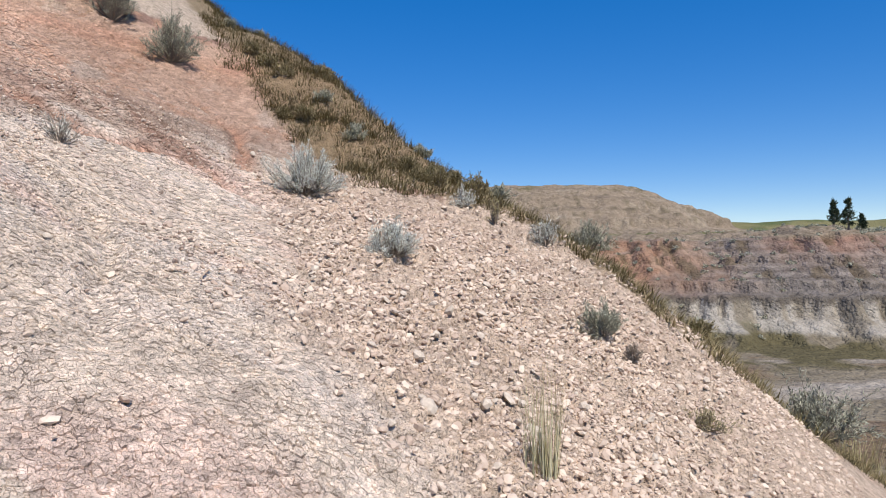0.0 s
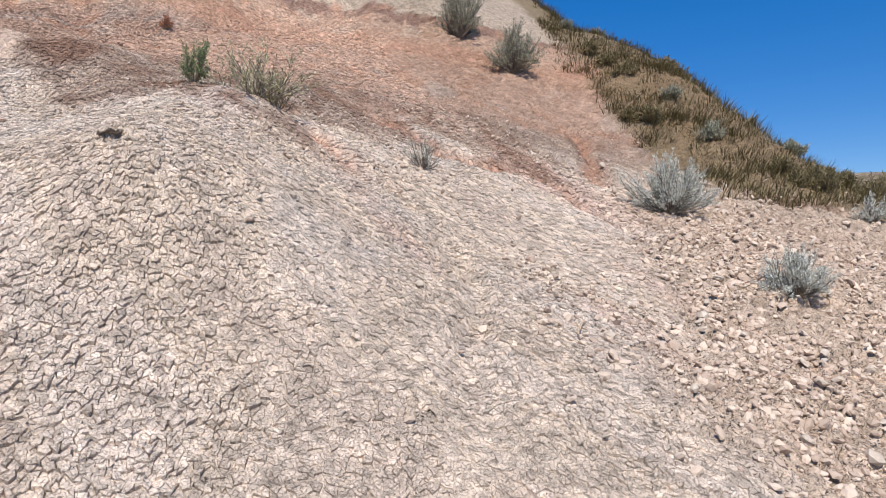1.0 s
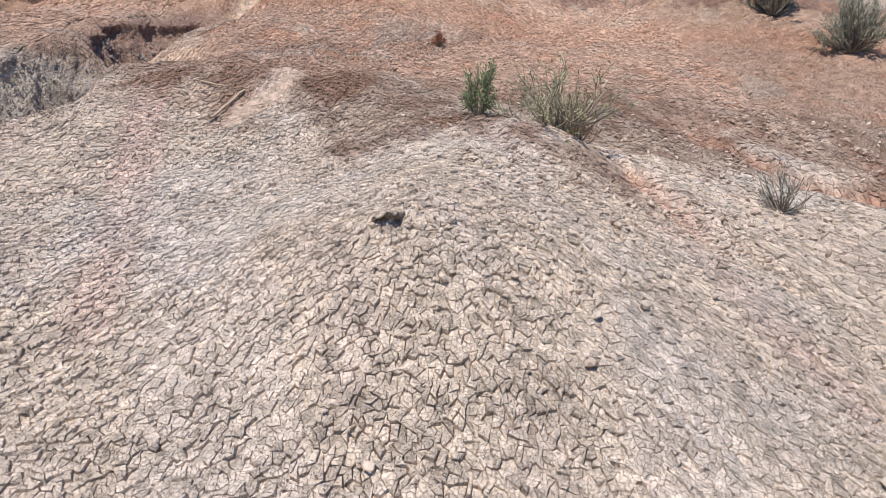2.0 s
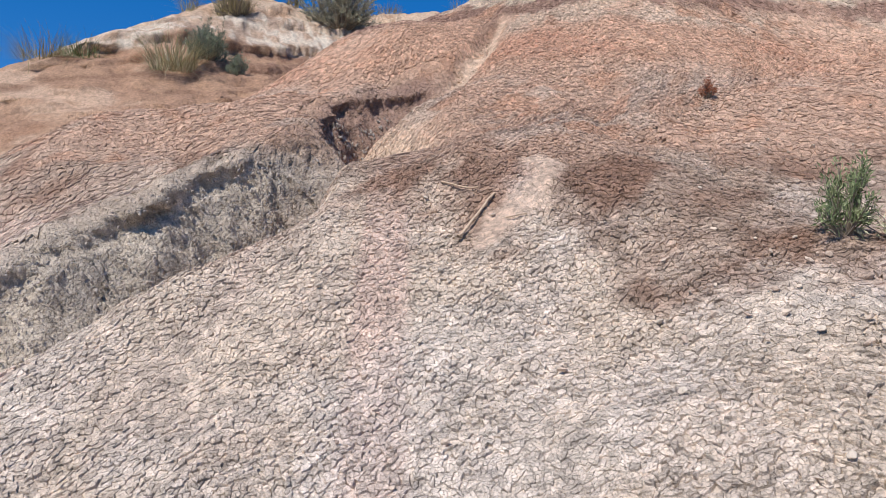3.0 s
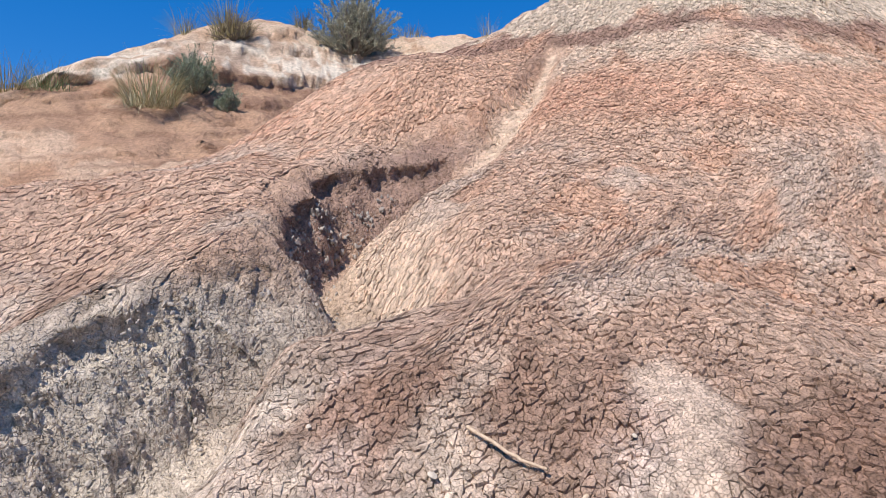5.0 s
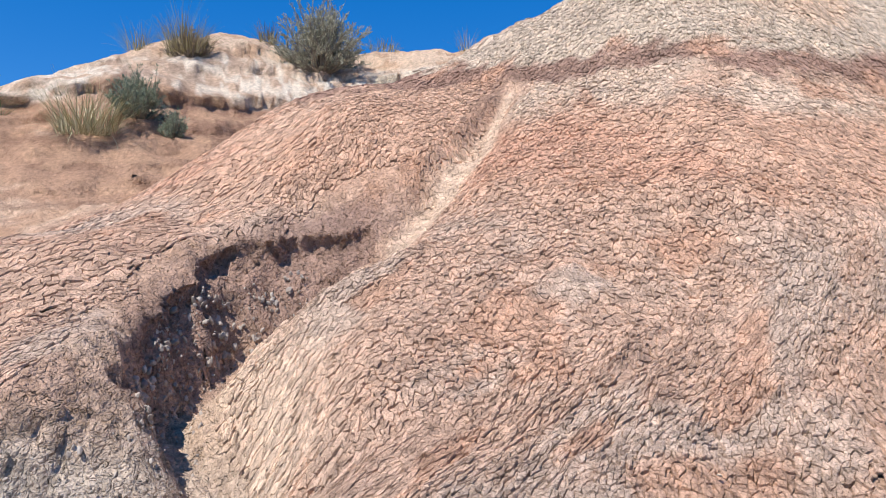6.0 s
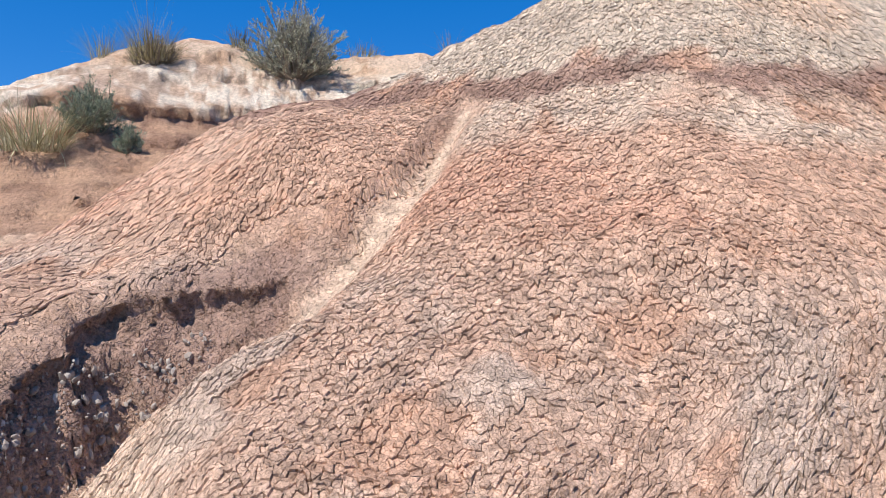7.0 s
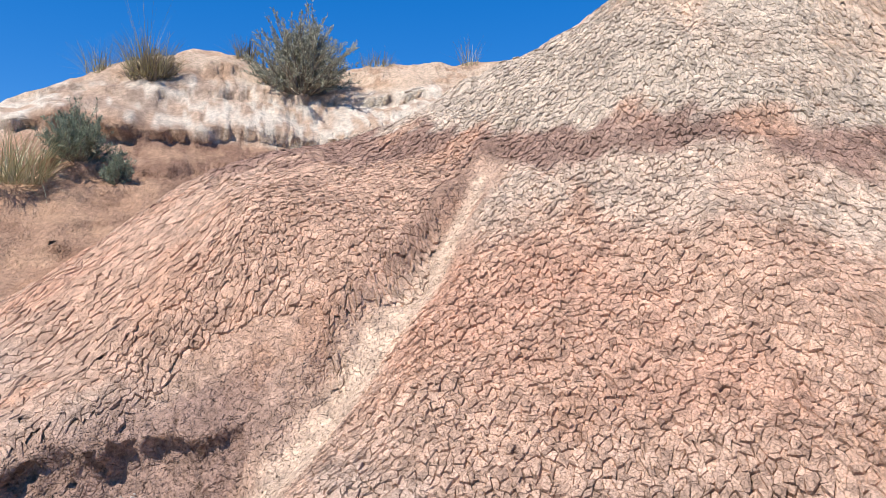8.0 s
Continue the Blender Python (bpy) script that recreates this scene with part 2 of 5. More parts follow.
def ground_height(x, y, fine=True):
    """Final height of the ground, and its soil colour with some shade painted in."""
    z, s, r = carved(x, y)
    near = np.exp(-np.maximum(0, np.hypot(np.maximum(0, np.abs(x + 6.5) - 9), np.maximum(0, np.abs(y - 5) - 6))) / 6)
    lev = strata(x, y, z)
    knoll = ramp(-x, 11.6, 12.6) * ramp(y, -8, -4)
    gully = np.exp(-((s - 0.3) / 0.34) ** 2) * ramp(-x, 6.0, 6.6) * (np.abs(s) < 3)
    wall = ramp(s, 0.05, 0.2) * (1 - ramp(s, 0.5, 0.8)) * ramp(3.7 - y, 0, 0.4)
    # swells, rills running downhill, lumps
    slope_u = x * 0.35 + y * 0.94
    rill = np.abs(vnoise(slope_u + 0.3 * vnoise(x, y, 1.1, 21), x * 0.22, 0.42, 22))
    z = z + near * (0.05 * fbm(x, y, 0.9, 23, 3) - 0.02 * ramp(0.35 - rill, 0, 0.35) * ramp(vnoise(x, y, 2.3, 26), -0.3, 0.5))
    z = z + near * 0.022 * fbm(x, y, 0.22, 27, 3)
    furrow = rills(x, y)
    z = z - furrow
    rough = ramp(lev, 2.7, 3.0) * near
    z = z + rough * 0.048 * fbm(x * 0.6, y, 0.35, 33, 4)
    bed = lev / 0.17 + 0.4 * vnoise(x, y, 0.7, 34)
    z = z + rough * ramp(vnoise(x, y, 1.3, 35), -0.2, 0.4) * 0.02 * (ramp(bed - np.floor(bed), 0.0, 0.3) - (bed - np.floor(bed)))
    z = z + knoll * (0.14 * fbm(x, y, 1.1, 36, 4) + 0.05 * fbm(x, y, 0.3, 37, 3))
    disp = wall * (0.035 * fbm(x, y, 0.3, 28, 2))
    pale_sand = np.zeros(x.shape)
    tone = np.full(x.shape, 0.5)
    tone_small = np.full(x.shape, 0.5)
    sc = scree(x, y)
    if fine:
        m = (x > -12.6) & (x < 2.5) & (y > -0.8) & (y < 10.5)
        xm, ym = x[m], y[m]
        wx = xm + 0.022 * vnoise(xm, ym, 0.09, 51) + 0.006 * vnoise(xm, ym, 0.035, 52)
        wy = ym + 0.022 * vnoise(xm, ym, 0.09, 53) + 0.006 * vnoise(xm, ym, 0.035, 54)
        zm = carved(xm, ym)[0]
        f, tn, d = cells_3d(wx, wy, zm, 0.066, 61)
        f2 = cells_3d(wx, wy, zm, 0.13, 67)[0]
        cream = ramp(lev[m], 5.3, 5.6) * (1 - knoll[m])
        grown = ramp(fbm(xm, ym, 0.7, 64, 3), -0.55, 0.25)
        scm = sc[m]
        calm = np.exp(-(r[m] / 0.2) ** 4) * (y[m] > 3.5)
        tongue, wide = along(TONGUE, xm + 0.03 * vnoise(xm, ym, 0.12, 55), ym)
        calm = np.maximum(calm, 0.75 * np.exp(-(tongue / wide) ** 4))
        calm = np.maximum(calm, np.exp(-(np.hypot((xm + 1.54) * 1.2, ym - 2.54) / 0.055) ** 4))
        calm = np.maximum(calm, np.exp(-(np.hypot(xm - HOLE[0], ym - HOLE[1]) / 0.075) ** 4))
        strength = (0.45 + 0.55 * grown) * (1 - calm) * (1 - 0.22 * ramp(lev[m], 3.2, 4.2))
        broken = ramp(vnoise(xm, ym, 0.11, 56) + 0.5 * vnoise(xm, ym, 0.4, 57), -0.55, 0.35)
        tilt = (tn - 0.5) * (0.35 * vnoise(xm, ym, 0.06, 58) + 0.5)
        small = (-0.040 * (1 - ramp(f, 0.03, 0.20)) * (0.3 + 0.7 * broken) + 0.013 * tilt) * strength
        large = -(1 - 0.1 * ramp(lev[m], 3.2, 4.2)) * (0.042 + 0.004 * cream * (1 - ramp(lev[m], 6.2, 6.4))) * (1 - ramp(f2, 0.02, 0.12)) * (0.3 + 0.7 * cream) * ramp(vnoise(xm, ym, 0.8, 66), -0.5, 0.3) * (1 - calm)
        pebbly = (0.040 * (tn - 0.35) - 0.036 * d) * 1.2
        f3, tn3, d3 = cells_3d(wx + 4, wy, zm, 0.030, 73)
        tone_small[m] = tn3
        crumbs = (0.011 * (tn3 - 0.5) - 0.008 * (1 - ramp(f3, 0.02, 0.25))) * (0.3 + 0.7 * ramp(fbm(xm, ym, 0.45, 75, 3), -0.3, 0.4)) * (1 - calm)
        popcorn = wall[m] * (0.022 * (tn - 0.5) - 0.022 * d) - 0.6 * wall[m] * crumbs
        disp[m] = disp[m] + (small + large) * (1 - scm) + pebbly * scm + crumbs + popcorn
        pale_sand[m] = np.exp(-(tongue / wide) ** 4)
        tone[m] = tn
    # soil colours by bed, rill, runnel and gully
    def mix(c, d, k):
        return c * (1 - k[:, None]) + np.array(d) * k[:, None]
    C = np.empty((x.size, 3))
    C[:] = (0.465, 0.378, 0.302)
    streak = vnoise(slope_u + 0.25 * vnoise(x, y, 0.8, 81), x * 0.30, 0.23, 82)
    C = mix(C, (0.49, 0.41, 0.35), 0.5 * ramp(streak, 0.05, 0.5))
    C = mix(C, (0.41, 0.33, 0.27), 0.6 * ramp(-streak, 0.2, 0.6))
    C = mix(C, (0.45, 0.32, 0.265), 0.6 * ramp(vnoise(slope_u, x * 0.2 + 9, 0.37, 83), 0.35, 0.7))
    C = mix(C, (0.455, 0.405, 0.365), 0.4 * ramp(fbm(x, y, 0.8, 84, 3), 0.1, 0.5) * (1 - ramp(x, -0.2, 1.0)))
    C = mix(C, (0.43, 0.325, 0.245), 0.8 * sc)
    turf = ramp(y - ridge_edge(x) + 0.4 * vnoise(x, y, 0.5, 97), -0.2, 0.3) * ramp(x, -8, -6) * ramp(24 - y, 0, 3)
    blotch = fbm(x, y, 0.55, 88, 4)
    edge = lev + 0.42 * blotch + 0.16 * vnoise(x, y, 0.13, 109) + 0.3 * vnoise(slope_u, x * 0.25, 0.3, 110)
    upper = ramp(edge, 2.7, 3.35)
    C = mix(C, (0.31, 0.20, 0.145), upper * (0.55 + 0.35 * ramp(vnoise(slope_u + 0.2 * vnoise(x, y, 0.5, 112), x * 0.3, 0.28, 113), -0.3, 0.4)))
    C = mix(C, (0.25, 0.145, 0.10), 0.6 * ramp(blotch, 0.0, 0.35) * upper * (1 - ramp(lev, 3.5, 3.9)))
    band = upper * (1 - ramp(lev, 3.6, 4.0))
    C = mix(C, (0.235, 0.14, 0.10), 0.6 * band * ramp(vnoise(slope_u + 0.3 * vnoise(x, y, 0.6, 115), x * 0.35, 0.15, 116), 0.1, 0.5))
    C = mix(C, (0.45, 0.345, 0.27), 0.6 * band * ramp(vnoise(slope_u + 0.3 * vnoise(x, y, 0.5, 117), x * 0.4, 0.21, 118), 0.15, 0.5))
    C = mix(C, (0.46, 0.307, 0.225), ramp(lev, 3.5, 3.9))
    C = mix(C, (0.44, 0.35, 0.285), 0.6 * ramp(lev, 3.6, 3.9) * (1 - ramp(lev, 4.6, 5.0)) * ramp(blotch, 0.05, 0.4))
    C = mix(C, (0.42, 0.265, 0.19), 0.6 * ramp(lev, 3.6, 3.9) * ramp(fbm(x, y, 0.8, 89, 4), 0.05, 0.4))
    C = mix(C, (0.46, 0.29, 0.205), ramp(lev, 4.8, 5.1) * 0.8)
    C = mix(C, (0.43, 0.24, 0.165), 0.65 * ramp(lev, 4.95, 5.15) * (1 - ramp(lev, 5.4, 5.6)) * ramp(fbm(x, y, 0.6, 86, 3), -0.05, 0.3))
    right_side = 1 - 0.75 * ramp(r, -0.1, 0.15)
    C = mix(C, (0.48, 0.36, 0.275), ramp(lev + 0.25 * blotch, 5.45, 5.75) * right_side * (1 - knoll) * (0.35 + 0.65 * ramp(fbm(x, y, 0.7, 99, 3), -0.1, 0.3)))
    ragged = lev + 0.16 * blotch + 0.07 * vnoise(x, y, 0.09, 102)
    C = mix(C, (0.25, 0.155, 0.12), 0.9 * ramp(ragged, 5.97, 6.08) * (0.45 + 0.55 * ramp(fbm(x, y, 0.5, 103, 3), -0.5, -0.1)))
    C = mix(C, (0.455, 0.365, 0.285), ramp(ragged, 6.22, 6.36))
    C *= (1 - upper * (0.10 + 0.07 * (1 - ramp(lev, 4.6, 5.2)) + 0.17 * ramp(x, -6.0, -4.6) * (1 - ramp(y, 5.5, 7.0))))[:, None]
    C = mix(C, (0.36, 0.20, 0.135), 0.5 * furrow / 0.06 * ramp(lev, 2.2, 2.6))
    C = mix(C, (0.37, 0.22, 0.15), 0.75 * ramp(fbm(x, y, 0.28, 104, 3), 0.22, 0.42) * ramp(lev, 3.4, 3.7) * (1 - ramp(lev, 6.3, 6.5)))
    C = mix(C, (0.47, 0.30, 0.20), 0.5 * ramp(lev, 6.4, 6.6) * ramp(fbm(x, y, 0.9, 90, 3), 0.1, 0.4))
    kl = lev - 0.12 * (y - 3.0)
    K = np.empty((x.size, 3))
    K[:] = (0.35, 0.218, 0.148)
    ky, kz = y + 0.2 * x, z * 1.7
    kb = fbm(ky, kz, 0.9, 87, 4)
    kf = fbm(ky, kz * 1.4, 0.3, 114, 3)
    K = mix(K, (0.52, 0.37, 0.27), 0.8 * ramp(fbm(ky * 0.5, kz, 0.6, 107, 4), 0.05, 0.3))
    K = mix(K, (0.34, 0.20, 0.13), 0.8 * ramp(kb, 0.1, 0.35))
    K = mix(K, (0.22, 0.13, 0.09), 0.65 * ramp(fbm(ky * 0.5, kz * 2.0, 0.5, 166, 4), 0.05, 0.3))
    # dark brown patch, with the shade of the hollow below the cap painted in
    K = mix(K, (0.22, 0.13, 0.095), 0.9 * ramp(kl + 0.2 * kf, 6.2, 6.35) * (1 - ramp(kl + 0.25 * kb, 6.9, 7.05)) * ramp(y + 0.4 * kb, 2.6, 3.1) * ramp(5.8 - y, 0, 0.5) * (0.55 + 0.45 * ramp(kf, -0.3, 0.1)))
    K = mix(K, (0.60, 0.52, 0.43), ramp(kl + 0.3 * kb + 0.12 * kf, 7.0, 7.12) * (0.25 + 0.75 * ramp(kf + 0.6 * kb, -0.35, 0.0)))
    K = mix(K, (0.52, 0.385, 0.28), 0.9 * ramp(kl + 0.35 * kb, 7.95, 8.2))
    K = mix(K, (0.40, 0.255, 0.17), 0.75 * ramp(kf, 0.08, 0.3))
    C = C * (1 - knoll[:, None]) + K * knoll[:, None]
    C = mix(C, (0.43, 0.37, 0.305), 0.9 * gully * (1 - ramp(lev, 3.45, 3.85)))
    # brown soil of the gully head, darkened further as painted shade below the lip
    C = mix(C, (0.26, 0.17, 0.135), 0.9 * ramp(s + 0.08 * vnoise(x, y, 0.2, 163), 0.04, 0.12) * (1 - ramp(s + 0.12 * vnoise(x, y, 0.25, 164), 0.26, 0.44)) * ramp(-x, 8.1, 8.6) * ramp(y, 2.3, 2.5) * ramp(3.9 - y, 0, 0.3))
    C = mix(C, (0.52, 0.39, 0.29), 0.8 * np.exp(-((s + 0.22) / 0.24) ** 2) * ramp(y, 2.0, 2.4) * ramp(3.6 - y, 0, 0.3) * ramp(-x, 7.3, 7.7))
    C = mix(C, (0.53, 0.39, 0.29), np.exp(-((r + 0.02) / (0.12 - 0.07 * ramp(y, 4.35, 4.7))) ** 4) * 0.9 * ramp(y, 3.5, 3.7) * ramp(5.0 - y, 0, 0.1))
    # darker strip along the left edge of the runnel's upper part
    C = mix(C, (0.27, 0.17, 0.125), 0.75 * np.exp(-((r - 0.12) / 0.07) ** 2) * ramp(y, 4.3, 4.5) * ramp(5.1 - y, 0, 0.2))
    C = mix(C, (0.445, 0.335, 0.26), 0.85 * pale_sand)
    C = mix(C, (0.20, 0.148, 0.084), 0.8 * turf)
    # valley floor: pale wash, dull grass and brown clay
    low = 1 - ramp(z, -9.5, -6.0)
    V = np.empty((x.size, 3))
    V[:] = (0.34, 0.27, 0.20)
    V = mix(V, (0.13, 0.125, 0.06), ramp(fbm(x * 0.5, y, 9, 91, 4), 0.0, 0.25))
    V = mix(V, (0.47, 0.41, 0.34), ramp(fbm(x * 0.6, y, 12, 92, 4), 0.12, 0.3))
    C = C * (1 - low[:, None]) + V * low[:, None]
    C *= (1 + 0.26 * (tone - 0.5) + 0.20 * (tone_small - 0.5) + 0.12 * fbm(x, y, 0.16, 96, 2))[:, None]
    return z + disp, np.clip(C, 0.01, 0.75), disp


# ---- materials ----
def material(name, rough=0.9):
    mat = bpy.data.materials.new(name)
    mat.use_nodes = True
    bsdf = mat.node_tree.nodes["Principled BSDF"]
    bsdf.inputs["Roughness"].default_value = rough
    bsdf.inputs["Specular IOR Level"].default_value = 0.25
    return mat, mat.node_tree, bsdf


def noise_node(nt, scale, detail=4, rough=0.55):
    n = nt.nodes.new("ShaderNodeTexNoise")
    n.inputs["Scale"].default_value, n.inputs["Detail"].default_value, n.inputs["Roughness"].default_value = scale, detail, rough
    geo = nt.nodes.new("ShaderNodeNewGeometry")
    nt.links.new(geo.outputs["Position"], n.inputs["Vector"])
    return n


def soil_material(name, grain=1.0, bump=1.0, plates=((22, 0.09, 0.020, 0.6), (48, 0.12, 0.010, 0.5)), gain=1.25):
    """Clay coloured by the soil attribute, with grains, flecks and fine cracks."""
    mat, nt, bsdf = material(name, 0.95)
    bsdf.inputs["Specular IOR Level"].default_value = 0.1
    att = nt.nodes.new("ShaderNodeAttribute")
    att.attribute_name = "soil"
    fine, mid = noise_node(nt, 95 / grain, 5, 0.7), noise_node(nt, 14 / grain, 4, 0.6)
    add = nt.nodes.new("ShaderNodeMath")
    add.operation = "ADD"
    nt.links.new(fine.outputs["Fac"], add.inputs[0])
    nt.links.new(mid.outputs["Fac"], add.inputs[1])
    rng = nt.nodes.new("ShaderNodeMapRange")
    rng.inputs["From Min"].default_value, rng.inputs["From Max"].default_value = 0.6, 1.4
    rng.inputs["To Min"].default_value, rng.inputs["To Max"].default_value = 0.50 * gain, 1.48 * gain
    nt.links.new(add.outputs[0], rng.inputs["Value"])
    mul = nt.nodes.new("ShaderNodeMix")
    mul.data_type, mul.blend_type = "RGBA", "MULTIPLY"
    mul.inputs["Factor"].default_value = 1.0
    nt.links.new(att.outputs["Color"], mul.inputs["A"])
    nt.links.new(rng.outputs["Result"], mul.inputs["B"])
    nt.links.new(mul.outputs["Result"], bsdf.inputs["Base Color"])
    geo = nt.nodes.new("ShaderNodeNewGeometry")
    warp = nt.nodes.new("ShaderNodeMix")
    warp.data_type, warp.blend_type = "RGBA", "LINEAR_LIGHT"
    warp.inputs["Factor"].default_value = 0.008 * grain
    nt.links.new(geo.outputs["Position"], warp.inputs["A"])
    nt.links.new(noise_node(nt, 30 / grain, 3).outputs["Color"], warp.inputs["B"])
    last = None
    for scale, deep_by, strong in ((13, 0.06, 0.4), (36, 0.028, 0.7), (85, 0.012, 0.6)):
        vor = nt.nodes.new("ShaderNodeTexVoronoi")
        vor.feature = "F1"
        vor.inputs["Scale"].default_value = scale / grain
        nt.links.new(warp.outputs["Result"], vor.inputs["Vector"])
        clod = nt.nodes.new("ShaderNodeBump")
        clod.invert = True
        clod.inputs["Strength"].default_value, clod.inputs["Distance"].default_value = strong * bump, deep_by * grain
        nt.links.new(vor.outputs["Distance"], clod.inputs["Height"])
        if last:
            nt.links.new(last.outputs["Normal"], clod.inputs["Normal"])
        last = clod
    for scale, part_wide, deep_by, strong in plates:
        plate = nt.nodes.new("ShaderNodeTexVoronoi")
        plate.feature = "DISTANCE_TO_EDGE"
        plate.inputs["Scale"].default_value = scale / grain
        nt.links.new(warp.outputs["Result"], plate.inputs["Vector"])
        gap = nt.nodes.new("ShaderNodeMapRange")
        gap.inputs["From Max"].default_value = part_wide
        nt.links.new(plate.outputs["Distance"], gap.inputs["Value"])
        lump = nt.nodes.new("ShaderNodeBump")
        lump.inputs["Strength"].default_value, lump.inputs["Distance"].default_value = strong * bump, deep_by * grain
        nt.links.new(gap.outputs["Result"], lump.inputs["Height"])
        nt.links.new(last.outputs["Normal"], lump.inputs["Normal"])
        last = lump
    b2 = nt.nodes.new("ShaderNodeBump")
    b2.inputs["Strength"].default_value, b2.inputs["Distance"].default_value = 0.55 * bump, 0.008 * grain
    nt.links.new(fine.outputs["Fac"], b2.inputs["Height"])
    nt.links.new(last.outputs["Normal"], b2.inputs["Normal"])
    nt.links.new(b2.outputs["Normal"], bsdf.inputs["Normal"])
    return mat


def plate_material(name):
    """Dry clay plates: the bed's colour, a tone for each plate, grain, hair cracks and fine pits."""
    mat, nt, bsdf = material(name, 0.95)
    bsdf.inputs["Specular IOR Level"].default_value = 0.1
    att = nt.nodes.new("ShaderNodeAttribute")
    att.attribute_name = "soil"
    fine, mid = noise_node(nt, 130, 6, 0.75), noise_node(nt, 22, 4, 0.6)
    geo = nt.nodes.new("ShaderNodeNewGeometry")
    total = nt.nodes.new("ShaderNodeMath")
    total.operation = "ADD"
    nt.links.new(fine.outputs["Fac"], total.inputs[0])
    nt.links.new(mid.outputs["Fac"], total.inputs[1])
    each = nt.nodes.new("ShaderNodeMath")
    each.operation = "MULTIPLY_ADD"
    each.inputs[1].default_value = 0.30
    nt.links.new(geo.outputs["Random Per Island"], each.inputs[0])
    nt.links.new(total.outputs[0], each.inputs[2])
    rng = nt.nodes.new("ShaderNodeMapRange")
    rng.inputs["From Min"].default_value, rng.inputs["From Max"].default_value = 0.80, 1.50
    rng.inputs["To Min"].default_value, rng.inputs["To Max"].default_value = 0.80, 2.25
    nt.links.new(each.outputs[0], rng.inputs["Value"])
    mul = nt.nodes.new("ShaderNodeMix")
    mul.data_type, mul.blend_type = "RGBA", "MULTIPLY"
    mul.inputs["Factor"].default_value = 1.0
    nt.links.new(att.outputs["Color"], mul.inputs["A"])
    nt.links.new(rng.outputs["Result"], mul.inputs["B"])
    nt.links.new(mul.outputs["Result"], bsdf.inputs["Base Color"])
    hair = nt.nodes.new("ShaderNodeTexVoronoi")
    hair.feature = "DISTANCE_TO_EDGE"
    hair.inputs["Scale"].default_value = 70
    bend = nt.nodes.new("ShaderNodeMix")
    bend.data_type, bend.blend_type = "RGBA", "LINEAR_LIGHT"
    bend.inputs["Factor"].default_value = 0.006
    nt.links.new(geo.outputs["Position"], bend.inputs["A"])
    nt.links.new(noise_node(nt, 60, 3).outputs["Color"], bend.inputs["B"])
    nt.links.new(bend.outputs["Result"], hair.inputs["Vector"])
    gap = nt.nodes.new("ShaderNodeMapRange")
    gap.inputs["From Max"].default_value = 0.10
    nt.links.new(hair.outputs["Distance"], gap.inputs["Value"])
    b1 = nt.nodes.new("ShaderNodeBump")
    b1.inputs["Strength"].default_value, b1.inputs["Distance"].default_value = 0.8, 0.008
    nt.links.new(gap.outputs["Result"], b1.inputs["Height"])
    b2 = nt.nodes.new("ShaderNodeBump")
    b2.inputs["Strength"].default_value, b2.inputs["Distance"].default_value = 0.75, 0.012
    nt.links.new(fine.outputs["Fac"], b2.inputs["Height"])
    nt.links.new(b1.outputs["Normal"], b2.inputs["Normal"])
    nt.links.new(b2.outputs["Normal"], bsdf.inputs["Normal"])
    return mat


def tinted(name, low, high, scale=8.0, rough=0.85, bump=0.3, by_piece=0.0, sheen=0.0):
    """A colour that wanders between two tones, with grain; by_piece adds a tone for each separate leaf, blade or stone."""
    mat, nt, bsdf = material(name, rough)
    n = noise_node(nt, scale, 5, 0.65)
    val = n.outputs["Fac"]
    if by_piece:
        geo = nt.nodes.new("ShaderNodeNewGeometry")
        mixer = nt.nodes.new("ShaderNodeMix")
        mixer.inputs["Factor"].default_value = by_piece
        nt.links.new(val, mixer.inputs["A"])
        nt.links.new(geo.outputs["Random Per Island"], mixer.inputs["B"])
        val = mixer.outputs["Result"]
    cr = nt.nodes.new("ShaderNodeValToRGB")
    cr.color_ramp.elements[0].position, cr.color_ramp.elements[1].position = 0.25, 0.75
    cr.color_ramp.elements[0].color, cr.color_ramp.elements[1].color = (*low, 1), (*high, 1)
    nt.links.new(val, cr.inputs["Fac"])
    nt.links.new(cr.outputs["Color"], bsdf.inputs["Base Color"])
    if bump:
        b = nt.nodes.new("ShaderNodeBump")
        b.inputs["Strength"].default_value, b.inputs["Distance"].default_value = bump, 0.2 / scale
        nt.links.new(n.outputs["Fac"], b.inputs["Height"])
        nt.links.new(b.outputs["Normal"], bsdf.inputs["Normal"])
    return mat


SOIL = soil_material("cracked_clay")
PLATE = plate_material("dried_clay_plate")
FAR_SOIL = soil_material("far_clay", grain=16.0, bump=0.8, plates=(), gain=1.0)


def link_mesh(name, verts, faces, mat, parent=None, label="", smooth=False):
    """One mesh object from arrays: verts n x 3, faces n x 3 or n x 4."""
    me = bpy.data.meshes.new(name)
    verts, faces = np.asarray(verts, np.float32), np.asarray(faces, np.int32)
    k = faces.shape[1]
    me.vertices.add(len(verts))
    me.vertices.foreach_set("co", verts.ravel())
    me.loops.add(faces.size)
    me.loops.foreach_set("vertex_index", faces.ravel())
    me.polygons.add(len(faces))
    me.polygons.foreach_set("loop_start", np.arange(0, faces.size, k, dtype=np.int32))
    me.update(calc_edges=True)
    me.polygons.foreach_set("use_smooth", np.full(len(faces), smooth))
    me.materials.append(mat)
    ob = new(name, me)
    if parent:
        ob.parent = parent
        ob.matrix_parent_inverse = parent.matrix_basis.inverted()
    if label:
        tagged(ob, label)
    return ob


